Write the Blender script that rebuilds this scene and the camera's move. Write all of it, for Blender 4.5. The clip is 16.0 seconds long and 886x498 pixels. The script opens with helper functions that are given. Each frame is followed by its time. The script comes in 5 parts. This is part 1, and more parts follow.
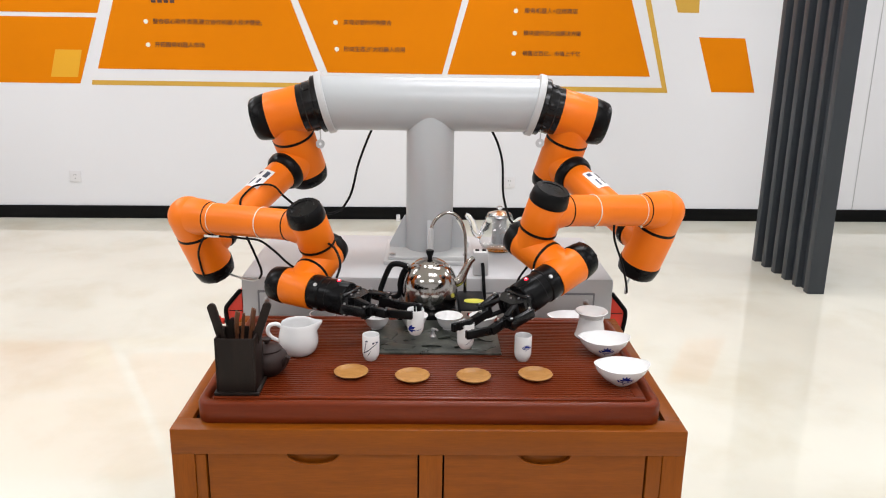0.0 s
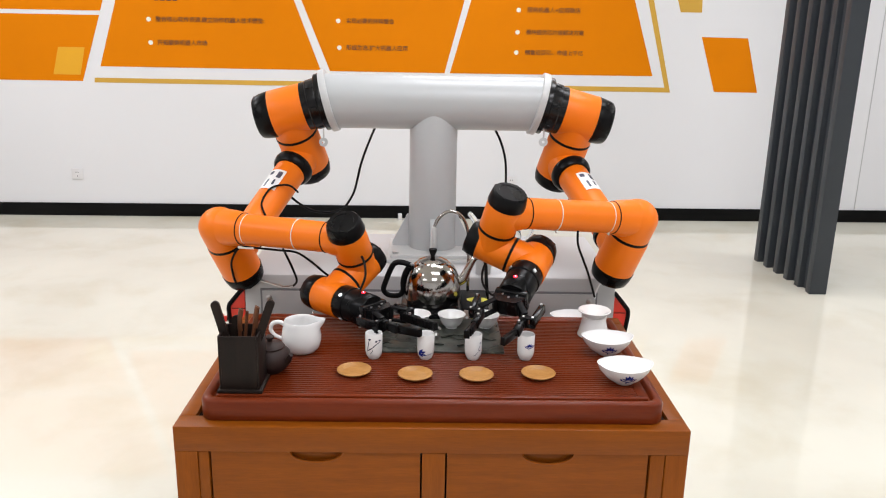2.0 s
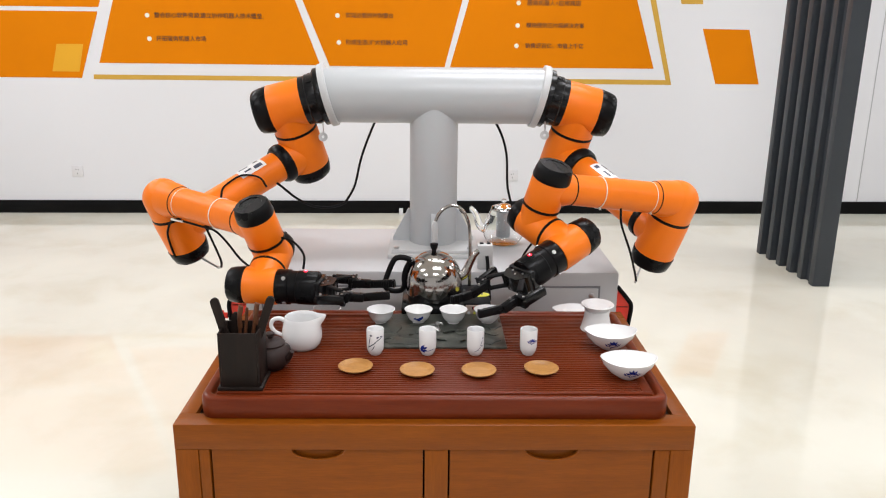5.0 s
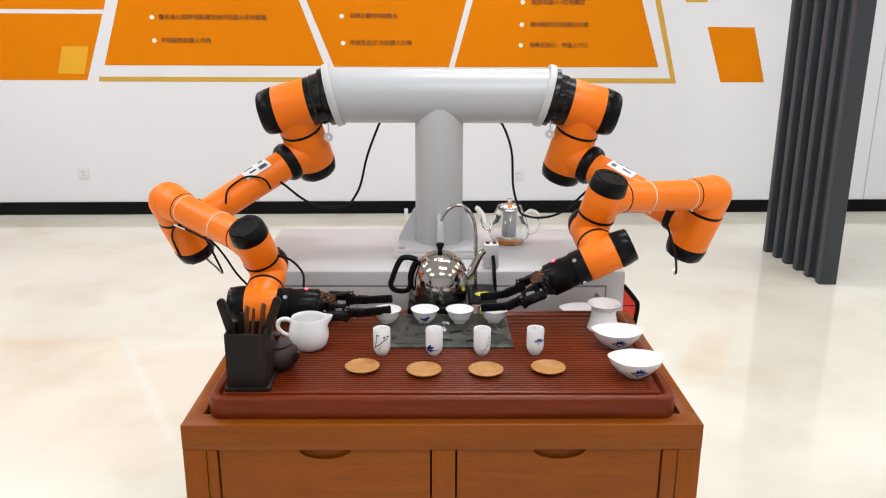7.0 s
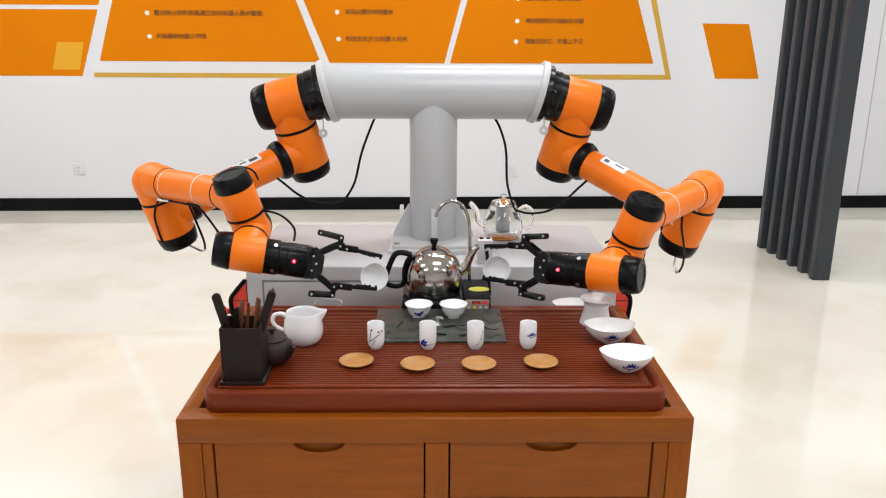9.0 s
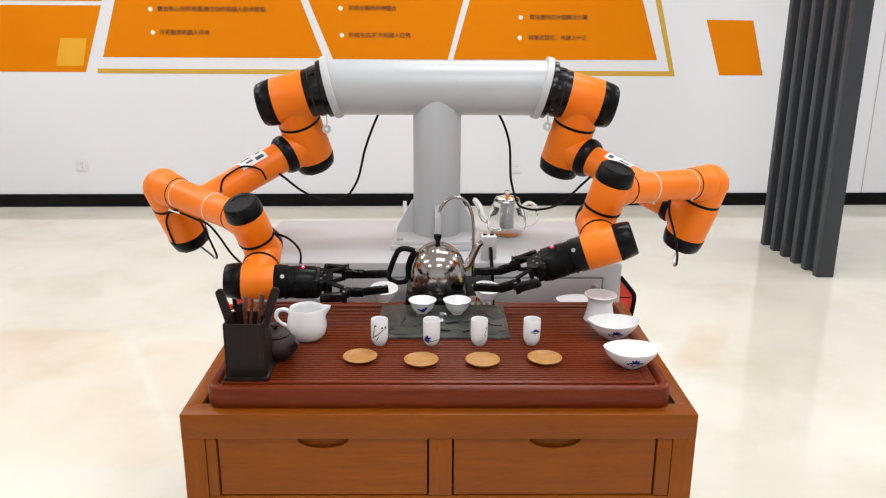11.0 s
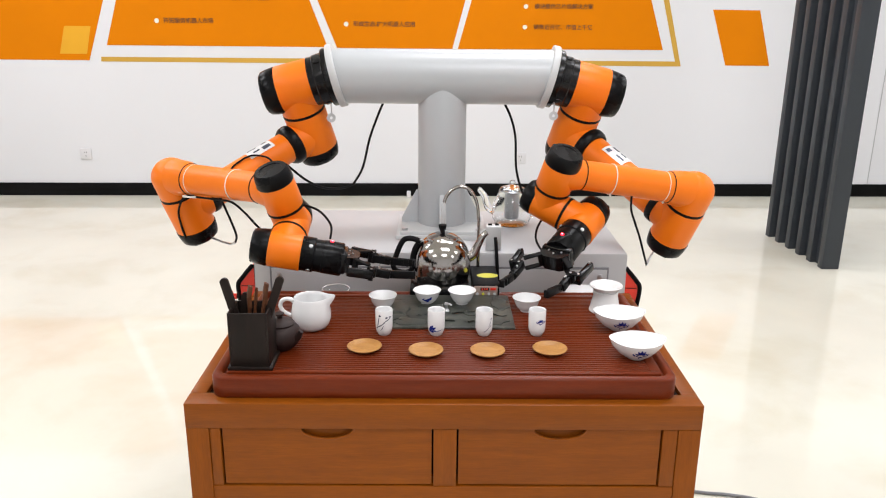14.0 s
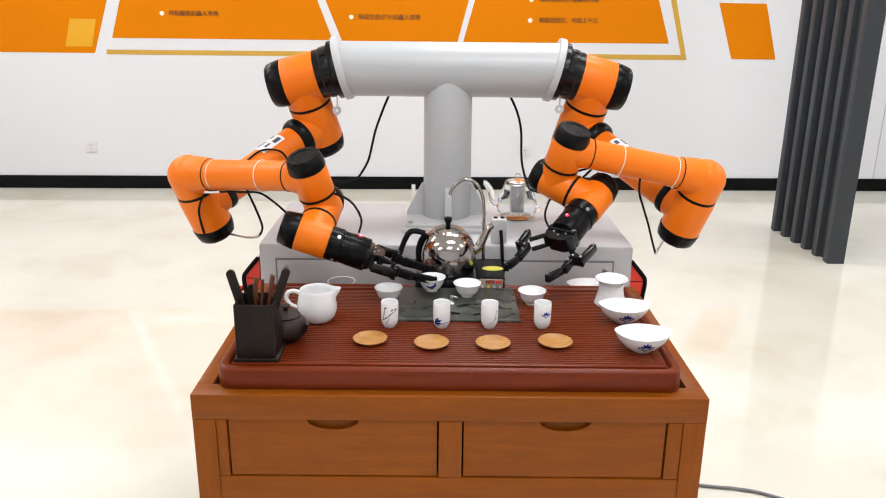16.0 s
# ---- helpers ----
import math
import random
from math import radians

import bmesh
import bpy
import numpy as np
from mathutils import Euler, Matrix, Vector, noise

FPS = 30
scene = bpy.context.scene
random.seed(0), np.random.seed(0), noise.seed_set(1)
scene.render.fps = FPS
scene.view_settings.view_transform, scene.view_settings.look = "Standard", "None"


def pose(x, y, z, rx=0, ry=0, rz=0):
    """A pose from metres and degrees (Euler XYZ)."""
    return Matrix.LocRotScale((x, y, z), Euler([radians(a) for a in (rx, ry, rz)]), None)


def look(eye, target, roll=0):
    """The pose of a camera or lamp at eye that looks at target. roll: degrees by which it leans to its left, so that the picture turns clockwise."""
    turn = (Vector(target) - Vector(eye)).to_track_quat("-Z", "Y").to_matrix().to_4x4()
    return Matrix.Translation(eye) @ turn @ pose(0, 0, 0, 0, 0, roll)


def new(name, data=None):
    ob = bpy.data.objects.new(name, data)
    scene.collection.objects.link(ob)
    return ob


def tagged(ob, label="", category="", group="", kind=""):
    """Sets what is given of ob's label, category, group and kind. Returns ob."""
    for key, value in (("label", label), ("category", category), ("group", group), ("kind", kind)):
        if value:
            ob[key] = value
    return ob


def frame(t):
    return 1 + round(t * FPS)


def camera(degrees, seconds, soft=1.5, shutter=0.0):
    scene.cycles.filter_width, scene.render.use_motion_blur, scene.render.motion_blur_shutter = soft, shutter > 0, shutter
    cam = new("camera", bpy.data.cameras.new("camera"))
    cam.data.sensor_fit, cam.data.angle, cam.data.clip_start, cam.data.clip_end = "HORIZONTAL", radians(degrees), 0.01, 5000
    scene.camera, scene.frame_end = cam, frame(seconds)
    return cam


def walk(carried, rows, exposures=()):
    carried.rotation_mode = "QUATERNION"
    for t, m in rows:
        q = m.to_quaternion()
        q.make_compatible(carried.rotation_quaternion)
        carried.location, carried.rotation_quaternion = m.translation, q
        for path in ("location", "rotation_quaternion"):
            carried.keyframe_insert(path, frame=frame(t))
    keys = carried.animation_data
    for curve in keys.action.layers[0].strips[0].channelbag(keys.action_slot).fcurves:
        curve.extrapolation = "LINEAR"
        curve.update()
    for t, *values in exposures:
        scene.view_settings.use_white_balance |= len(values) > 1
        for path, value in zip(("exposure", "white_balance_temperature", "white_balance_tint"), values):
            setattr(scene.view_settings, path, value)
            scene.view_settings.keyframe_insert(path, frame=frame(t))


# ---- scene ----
from mathutils.bvhtree import BVHTree

# ---------------------------------------------------------------- camera
PATH = [
    (0, (-0.0116, -1.3225, 1.4576), (0.0352, 0.7987, 0.8760), 0.91),
    (0.5, (-0.0137, -1.3234, 1.4559), (0.0312, 0.7986, 0.8771), 1.11),
    (1, (-0.0145, -1.3259, 1.4556), (0.0259, 0.7963, 0.8772), 1.13),
    (1.5, (-0.0168, -1.3238, 1.4550), (0.0228, 0.7984, 0.8768), 1.18),
    (2, (-0.0160, -1.3225, 1.4563), (0.0276, 0.7981, 0.8722), 1.11),
    (2.5, (-0.0173, -1.3203, 1.4538), (0.0252, 0.7987, 0.8642), 1.16),
    (3, (-0.0172, -1.3193, 1.4530), (0.0245, 0.7996, 0.8624), 1.07),
    (3.5, (-0.0151, -1.3200, 1.4548), (0.0252, 0.7977, 0.8599), 0.95),
    (4, (-0.0136, -1.3140, 1.4541), (0.0261, 0.8024, 0.8545), 0.80),
    (6.5, (-0.0180, -1.3061, 1.4507), (0.0132, 0.8115, 0.8554), 0.39),
    (7, (-0.0174, -1.3068, 1.4510), (0.0084, 0.8102, 0.8530), 0.25),
    (7.5, (-0.0160, -1.3120, 1.4529), (0.0116, 0.8034, 0.8492), 0.36),
    (8, (-0.0147, -1.3155, 1.4513), (0.0149, 0.7997, 0.8469), 0.42),
    (8.5, (-0.0144, -1.3208, 1.4526), (0.0163, 0.7950, 0.8504), 0.42),
    (9, (-0.0122, -1.3196, 1.4523), (0.0240, 0.7945, 0.8445), 0.33),
    (11.5, (-0.0146, -1.3159, 1.4481), (0.0100, 0.7942, 0.8258), 0.31),
    (12, (-0.0125, -1.3097, 1.4455), (0.0059, 0.7955, 0.8069), 0.18),
    (12.5, (-0.0162, -1.3078, 1.4458), (-0.0021, 0.7943, 0.7968), 0.15),
    (13, (-0.0194, -1.3090, 1.4462), (-0.0063, 0.7957, 0.8058), 0.31),
    (13.5, (-0.0199, -1.3126, 1.4475), (-0.0034, 0.7929, 0.8099), 0.42),
    (14, (-0.0180, -1.3091, 1.4465), (0.0018, 0.7950, 0.8045), 0.54),
    (14.5, (-0.0204, -1.3059, 1.4449), (-0.0042, 0.7961, 0.7957), 0.58),
    (15, (-0.0216, -1.3056, 1.4445), (-0.0066, 0.7954, 0.7923), 0.65),
    (15.5, (-0.0203, -1.3094, 1.4443), (-0.0070, 0.7904, 0.7879), 0.64),
    (16, (-0.0211, -1.3115, 1.4446), (-0.0127, 0.7877, 0.7863), 0.60),
]
cam = camera(58.0, 16.0, 1.1)
walk(cam, [(t, look(eye, target, roll)) for t, eye, target, roll in PATH], [(0, -0.07), (12.3, -0.07), (14.3, 0.05), (16, 0.05)])

# ---------------------------------------------------------------- plan (metres)
TOP = 0.75        # top of the tea cabinet
WALL = 4.897      # face of the wall with the mural
ROOM = (-6.0, 7.0, -6.0, WALL)
HIGH = 3.4        # ceiling
SKEW = 0.0245     # slope of the far wall against the machine
WALL_TURN = math.degrees(math.atan(SKEW))
def on_wall(x, z=0.0, out=0.0):
    """A pose on the far wall; x runs along it."""
    return pose(0.6, WALL, 0, 0, 0, WALL_TURN) @ pose(x - 0.6, -out, z)
TRAY = TOP + 0.042

# ---------------------------------------------------------------- world and light
world = bpy.data.worlds.new("world")
scene.world = world
world.use_nodes = True
world.node_tree.nodes["Background"].inputs[0].default_value = (0.75, 0.82, 1.0, 1)
world.node_tree.nodes["Background"].inputs[1].default_value = 0.3
scene.view_settings.exposure = 0.0
LAMPS = [(x, y) for y in (-3.4, -1.0, 1.2, 3.3) for x in (-3.0, 0.6, 4.2)]
for lx, ly in LAMPS:
    ld = bpy.data.lights.new("ceiling_light", "AREA")
    ld.shape, ld.size, ld.size_y = "RECTANGLE", 1.5, 0.5
    ld.energy = 38 if lx < 4 else 32
    ld.color = (0.945, 0.945, 1.0)
    lo = new("ceiling_lamp", ld)
    lo.matrix_world = pose(lx, ly, HIGH - 0.06)

# ---------------------------------------------------------------- materials
def nodes(name, base, rough=0.5, metal=0.0, spec=0.5):
    mat = bpy.data.materials.new(name)
    mat.use_nodes = True
    nt = mat.node_tree
    b = nt.nodes["Principled BSDF"]
    b.inputs["Base Color"].default_value = (*base, 1)
    b.inputs["Roughness"].default_value = rough
    b.inputs["Metallic"].default_value = metal
    b.inputs["Specular IOR Level"].default_value = spec
    return mat, nt, b

def coords(nt, scale=(1, 1, 1), kind="Object"):
    tc = nt.nodes.new("ShaderNodeTexCoord")
    mp = nt.nodes.new("ShaderNodeMapping")
    mp.inputs["Scale"].default_value = scale
    nt.links.new(tc.outputs[kind], mp.inputs["Vector"])
    return mp.outputs["Vector"]

def noise_tex(nt, vec, scale, detail=4, rough=0.55, dist=0.0):
    n = nt.nodes.new("ShaderNodeTexNoise")
    n.inputs["Scale"].default_value = scale
    n.inputs["Detail"].default_value = detail
    n.inputs["Roughness"].default_value = rough
    n.inputs["Distortion"].default_value = dist
    nt.links.new(vec, n.inputs["Vector"])
    return n.outputs["Fac"]

def ramp(nt, fac, stops):
    r = nt.nodes.new("ShaderNodeValToRGB")
    e = r.color_ramp.elements
    while len(e) < len(stops):
        e.new(0.5)
    for k, (p, c) in enumerate(stops):
        e[k].position, e[k].color = p, (*c, 1)
    nt.links.new(fac, r.inputs["Fac"])
    return r.outputs["Color"]

def mix(nt, fac, a, b, mode="MIX"):
    m = nt.nodes.new("ShaderNodeMix")
    m.data_type, m.blend_type = "RGBA", mode
    if isinstance(fac, float):
        m.inputs[0].default_value = fac
    else:
        nt.links.new(fac, m.inputs[0])
    nt.links.new(a, m.inputs[6])
    nt.links.new(b, m.inputs[7])
    return m.outputs[2]

def bump(nt, b, height, strength=0.2, dist=0.002):
    n = nt.nodes.new("ShaderNodeBump")
    n.inputs["Strength"].default_value = strength
    n.inputs["Distance"].default_value = dist
    nt.links.new(height, n.inputs["Height"])
    nt.links.new(n.outputs["Normal"], b.inputs["Normal"])

def rough_map(nt, b, fac, lo, hi):
    m = nt.nodes.new("ShaderNodeMapRange")
    m.inputs["To Min"].default_value, m.inputs["To Max"].default_value = lo, hi
    nt.links.new(fac, m.inputs["Value"])
    nt.links.new(m.outputs["Result"], b.inputs["Roughness"])

def painted(name, base, rough, var=0.08, scale=9.0, bump_by=0.06, metal=0.0, spec=0.5):
    mat, nt, b = nodes(name, base, rough, metal, spec)
    v = coords(nt)
    n = noise_tex(nt, v, scale, 5)
    lo = tuple(c * (1 - var) for c in base)
    hi = tuple(min(1, c * (1 + var)) for c in base)
    nt.links.new(ramp(nt, n, [(0.3, lo), (0.7, hi)]), b.inputs["Base Color"])
    f = noise_tex(nt, v, scale * 40, 2)
    rough_map(nt, b, n, rough * 0.85, min(1, rough * 1.2))
    bump(nt, b, f, bump_by, 0.0006)
    return mat

def wood(name, dark, mid, light, rough, scale=(3, 40, 40)):
    mat, nt, b = nodes(name, mid, rough, 0.0, 0.22)
    v = coords(nt, scale)
    n = noise_tex(nt, v, 1.6, 8, 0.6, 0.6)
    fine = noise_tex(nt, coords(nt, tuple(s * 6 for s in scale)), 2.0, 3)
    big = noise_tex(nt, coords(nt), 2.2, 3)
    c = ramp(nt, n, [(0.25, dark), (0.5, mid), (0.78, light)])
    c2 = ramp(nt, fine, [(0.3, (0.75, 0.75, 0.75)), (0.7, (1.1, 1.1, 1.1))])
    c = mix(nt, 0.5, c, c2, "MULTIPLY")
    c3 = ramp(nt, big, [(0.3, (0.82, 0.8, 0.78)), (0.7, (1.08, 1.08, 1.08))])
    c = mix(nt, 0.7, c, c3, "MULTIPLY")
    nt.links.new(c, b.inputs["Base Color"])
    rough_map(nt, b, n, rough * 0.8, rough * 1.25)
    bump(nt, b, n, 0.12, 0.001)
    return mat

ORANGE = painted("orange_paint", (0.88, 0.19, 0.006), 0.36, 0.05, 6, 0.05, 0.0, 0.3)
BLACK = painted("black_plastic", (0.005, 0.005, 0.0054), 0.27, 0.25, 12, 0.10, 0.0, 0.12)
BLACK_GLOSS = painted("black_gloss_metal", (0.005, 0.005, 0.0055), 0.22, 0.2, 12, 0.05, 0.0, 0.28)
RUBBER = painted("black_rubber", (0.006, 0.006, 0.0065), 0.45, 0.2, 20, 0.2, 0.0, 0.1)
GREY = painted("light_grey_paint", (0.48, 0.50, 0.51), 0.30, 0.015, 3, 0.02)
SHEET = painted("pale_grey_sheet_steel", (0.465, 0.465, 0.47), 0.42, 0.02, 3, 0.04)
FLANGE = painted("off_white_paint", (0.55, 0.56, 0.56), 0.4, 0.03, 5, 0.1)
STEEL_BOX = painted("grey_sheet_steel", (0.17, 0.17, 0.18), 0.45, 0.05, 4, 0.15)
PORCELAIN, nt_, b_ = nodes("white_porcelain", (0.82, 0.82, 0.815), 0.24)
b_.inputs["Coat Weight"].default_value = 0.12
bump(nt_, b_, noise_tex(nt_, coords(nt_), 30, 2), 0.03, 0.001)
INK = painted("cobalt_blue_glaze", (0.015, 0.035, 0.24), 0.2, 0.4, 60, 0.02)
INK_DARK = painted("grey_ink_glaze", (0.10, 0.11, 0.15), 0.25, 0.4, 60, 0.02)
INK_PALE = painted("pale_grey_glaze", (0.33, 0.33, 0.37), 0.25, 0.2, 60, 0.02)
CHROME, nt_, b_ = nodes("polished_steel", (0.42, 0.40, 0.38), 0.12, 1.0)
rough_map(nt_, b_, noise_tex(nt_, coords(nt_), 14, 4), 0.09, 0.17)
STEEL = painted("brushed_steel", (0.55, 0.55, 0.56), 0.3, 0.08, 40, 0.05, 1.0)
GLASS, nt_, b_ = nodes("clear_glass", (0.97, 0.99, 0.99), 0.02)
b_.inputs["Transmission Weight"].default_value = 1.0
b_.inputs["IOR"].default_value = 1.45
THIN, nt_, b_ = nodes("thin_clear_glass", (0.98, 0.98, 0.98), 0.03)
b_.inputs["Transmission Weight"].default_value = 1.0
b_.inputs["IOR"].default_value = 1.06
FROST, nt_, b_ = nodes("milky_glass", (0.88, 0.86, 0.85), 0.2)
b_.inputs["Transmission Weight"].default_value = 0.45
RED = painted("red_plastic", (0.75, 0.035, 0.015), 0.35, 0.1, 8, 0.1)
CABINET = wood("orange_brown_wood", (0.205, 0.050, 0.0028), (0.240, 0.061, 0.0030), (0.275, 0.073, 0.004), 0.36)
CABINET_UP = wood("orange_brown_wood_upright", (0.205, 0.050, 0.0028), (0.240, 0.061, 0.0030), (0.275, 0.073, 0.004), 0.36, (40, 40, 3))
TRAYWOOD = wood("red_brown_rosewood", (0.115, 0.0165, 0.0035), (0.155, 0.0235, 0.005), (0.195, 0.033, 0.008), 0.30)
DARKWOOD = wood("dark_wood", (0.007, 0.0045, 0.0035), (0.013, 0.008, 0.006), (0.022, 0.013, 0.010), 0.5, (30, 30, 3))
TOOLWOOD = wood("brown_tool_wood", (0.06, 0.02, 0.01), (0.12, 0.045, 0.02), (0.2, 0.08, 0.04), 0.45, (60, 60, 5))
BAMBOO = wood("bamboo", (0.32, 0.145, 0.04), (0.44, 0.215, 0.06), (0.54, 0.29, 0.10), 0.36, (14, 60, 60))
CLAY = painted("dark_purple_clay", (0.026, 0.014, 0.012), 0.5, 0.25, 25, 0.3, 0.0, 0.25)
SCREEN, _n, b_ = nodes("red_digits", (0.3, 0.02, 0.02), 0.4)
b_.inputs["Emission Color"].default_value = (1, 0.08, 0.03, 1)
b_.inputs["Emission Strength"].default_value = 0.5
LED_CORE, _n, b_ = nodes("led_core", (0.8, 0.1, 0.1), 0.3)
b_.inputs["Emission Color"].default_value = (1, 0.10, 0.14, 1)
b_.inputs["Emission Strength"].default_value = 12.0
# red glow round the LED core, put into an emissive disc material
LED_HALO, _n, b_ = nodes("red_led_halo", (0.8, 0.02, 0.05), 0.3)
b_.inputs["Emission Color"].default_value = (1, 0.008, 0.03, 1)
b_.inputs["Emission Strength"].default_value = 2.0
PANEL = painted("grey_brown_panel", (0.33, 0.25, 0.21), 0.35, 0.10, 30, 0.05)
YELLOW = painted("yellow_sticker", (0.65, 0.62, 0.05), 0.4, 0.05, 30)
LABEL = painted("white_sticker", (0.82, 0.82, 0.82), 0.45, 0.02, 30)
TIE = painted("white_nylon", (0.80, 0.78, 0.72), 0.45, 0.05, 30)
SKIRT = painted("black_gloss_skirting", (0.005, 0.005, 0.005), 0.35, 0.3, 3, 0.1, 0.0, 0.1)
COLUMN = painted("dark_grey_metal", (0.040, 0.046, 0.054), 0.42, 0.08, 2.5, 0.12, 0.0, 0.3)
MURAL = painted("orange_wall_vinyl", (0.74, 0.215, 0.0015), 0.55, 0.03, 1.5, 0.1, 0.0, 0.06)
MURAL_Y = painted("amber_wall_vinyl", (0.78, 0.38, 0.008), 0.5, 0.03, 2, 0.1)
GOLD = painted("ochre_wall_line", (0.62, 0.36, 0.045), 0.5, 0.04, 2, 0.1)
LETTER = painted("dark_brown_lettering", (0.07, 0.032, 0.02), 0.6, 0.05, 20)
DOT = painted("cream_dots", (0.85, 0.80, 0.66), 0.5, 0.05, 20)
PLATE = painted("white_socket_plastic", (0.74, 0.73, 0.74), 0.35, 0.03, 20)

WALLPAINT, nt_, b_ = nodes("white_wall_paint", (0.80, 0.785, 0.81), 0.55)
v_ = coords(nt_)
n1 = noise_tex(nt_, v_, 0.5, 3)
nt_.links.new(ramp(nt_, n1, [(0.3, (0.765, 0.77, 0.79)), (0.7, (0.80, 0.80, 0.82))]), b_.inputs["Base Color"])
bump(nt_, b_, noise_tex(nt_, v_, 160, 4), 0.08, 0.001)

CEILING = painted("white_ceiling_paint", (0.75, 0.74, 0.72), 0.8, 0.03, 2, 0.2)

FLOOR, nt_, b_ = nodes("cream_polished_stone", (0.6, 0.56, 0.48), 0.16, 0.0, 0.4)
v_ = coords(nt_)
n1 = noise_tex(nt_, v_, 0.6, 4, 0.5, 0.4)
n2 = noise_tex(nt_, v_, 1.9, 6, 0.55, 0.25)
c1 = ramp(nt_, n1, [(0.28, (0.67, 0.64, 0.545)), (0.5, (0.75, 0.735, 0.635)), (0.72, (0.80, 0.79, 0.695))])
c2 = ramp(nt_, n2, [(0.30, (0.90, 0.865, 0.80)), (0.50, (1.0, 1.0, 1.0)), (0.75, (1.05, 1.04, 1.03))])
nt_.links.new(mix(nt_, 0.85, c1, c2, "MULTIPLY"), b_.inputs["Base Color"])
rough_map(nt_, b_, n2, 0.035, 0.07)
bump(nt_, b_, noise_tex(nt_, v_, 6, 4), 0.03, 0.004)

SLATE, nt_, b_ = nodes("dark_green_slate", (0.05, 0.06, 0.05), 0.35)
v_ = coords(nt_)
n1 = noise_tex(nt_, v_, 22, 6, 0.6, 1.0)
nt_.links.new(ramp(nt_, n1, [(0.33, (0.018, 0.021, 0.018)), (0.54, (0.048, 0.052, 0.043)), (0.72, (0.115, 0.115, 0.095))]), b_.inputs["Base Color"])
rough_map(nt_, b_, n1, 0.15, 0.5)
bump(nt_, b_, n1, 0.5, 0.002)

# ---------------------------------------------------------------- mesh helpers
def finish(bm, name, mat, sharp=38):
    me = bpy.data.meshes.new(name)
    bmesh.ops.recalc_face_normals(bm, faces=bm.faces[:])
    bm.to_mesh(me)
    bm.free()
    me.shade_smooth()
    me.set_sharp_from_angle(angle=radians(sharp))
    me.materials.append(mat)
    return me

def part(name, bm, mat, parent=None, label="", m=None, sharp=38):
    ob = new(name, finish(bm, name, mat, sharp))
    if m is not None:
        ob.matrix_basis = m
    if parent is not None:
        ob.parent = parent
    if label:
        tagged(ob, label)
    return ob

def thing(name, m, label, category, group="", kind=""):
    ob = new(name)
    ob.empty_display_size = 0.05
    ob.matrix_basis = m
    return tagged(ob, label, category, group, kind)

def lathe(bm, prof, m=Matrix(), seg=36):
    """Turns a profile of (radius, height) round z."""
    rings = []
    for r, z in prof:
        if r < 1e-6:
            rings.append([bm.verts.new(m @ Vector((0, 0, z)))])
        else:
            rings.append([bm.verts.new(m @ Vector((r * math.cos(2 * math.pi * k / seg), r * math.sin(2 * math.pi * k / seg), z))) for k in range(seg)])
    for a, b in zip(rings, rings[1:]):
        for k in range(seg):
            k2 = (k + 1) % seg
            if len(a) == 1 and len(b) > 1:
                bm.faces.new((a[0], b[k], b[k2]))
            elif len(b) == 1 and len(a) > 1:
                bm.faces.new((a[k], a[k2], b[0]))
            elif len(a) > 1:
                bm.faces.new((a[k], a[k2], b[k2], b[k]))
    return bm

def drum(r, z0, z1, e=0.004):
    """The profile of a closed drum with rounded rims."""
    return [(0, z0), (r - e, z0), (r - 0.3 * e, z0 + 0.3 * e), (r, z0 + e), (r, z1 - e), (r - 0.3 * e, z1 - 0.3 * e), (r - e, z1), (0, z1)]

def box(bm, size, at=(0, 0, 0), bevel=0.0, m=Matrix(), seg=2):
    new_bm = bmesh.new()
    bmesh.ops.create_cube(new_bm, size=1.0)
    for v in new_bm.verts:
        v.co = Vector((v.co.x * size[0], v.co.y * size[1], v.co.z * size[2]))
    if bevel:
        bmesh.ops.bevel(new_bm, geom=new_bm.edges[:], offset=bevel, segments=seg, profile=0.5, affect="EDGES")
    mm = m @ Matrix.Translation(at)
    for v in new_bm.verts:
        v.co = mm @ v.co
    tmp = bpy.data.meshes.new("tmp")
    new_bm.to_mesh(tmp)
    new_bm.free()
    bm.from_mesh(tmp)
    bpy.data.meshes.remove(tmp)
    return bm

def smooth_path(pts, n=8):
    P = [Vector(p) for p in pts]
    out = []
    for k in range(len(P) - 1):
        p0, p1, p2, p3 = P[max(k - 1, 0)], P[k], P[k + 1], P[min(k + 2, len(P) - 1)]
        for j in range(n):
            t = j / n
            out.append(0.5 * ((2 * p1) + (p2 - p0) * t + (2 * p0 - 5 * p1 + 4 * p2 - p3) * t * t + (3 * p1 - p0 - 3 * p2 + p3) * t ** 3))
    out.append(P[-1])
    return out

def sweep(bm, pts, radius, seg=10, n=8, squash=1.0):
    """A round bar along a smooth path; radius is one number or one for each end."""
    P = smooth_path(pts, n) if n > 1 else [Vector(p) for p in pts]
    ra, rb = radius if isinstance(radius, tuple) else (radius, radius)
    up = None
    rings = []
    for k, p in enumerate(P):
        d = (P[min(k + 1, len(P) - 1)] - P[max(k - 1, 0)]).normalized()
        if up is None:
            up = d.orthogonal().normalized()
        up = (up - d * up.dot(d)).normalized()
        side = d.cross(up)
        r = ra + (rb - ra) * k / (len(P) - 1)
        rings.append([bm.verts.new(p + (up * math.cos(a) * squash + side * math.sin(a)) * r) for a in (2 * math.pi * j / seg for j in range(seg))])
    for a, b in zip(rings, rings[1:]):
        for j in range(seg):
            bm.faces.new((a[j], a[(j + 1) % seg], b[(j + 1) % seg], b[j]))
    bm.faces.new(rings[0][::-1])
    bm.faces.new(rings[-1])
    return bm

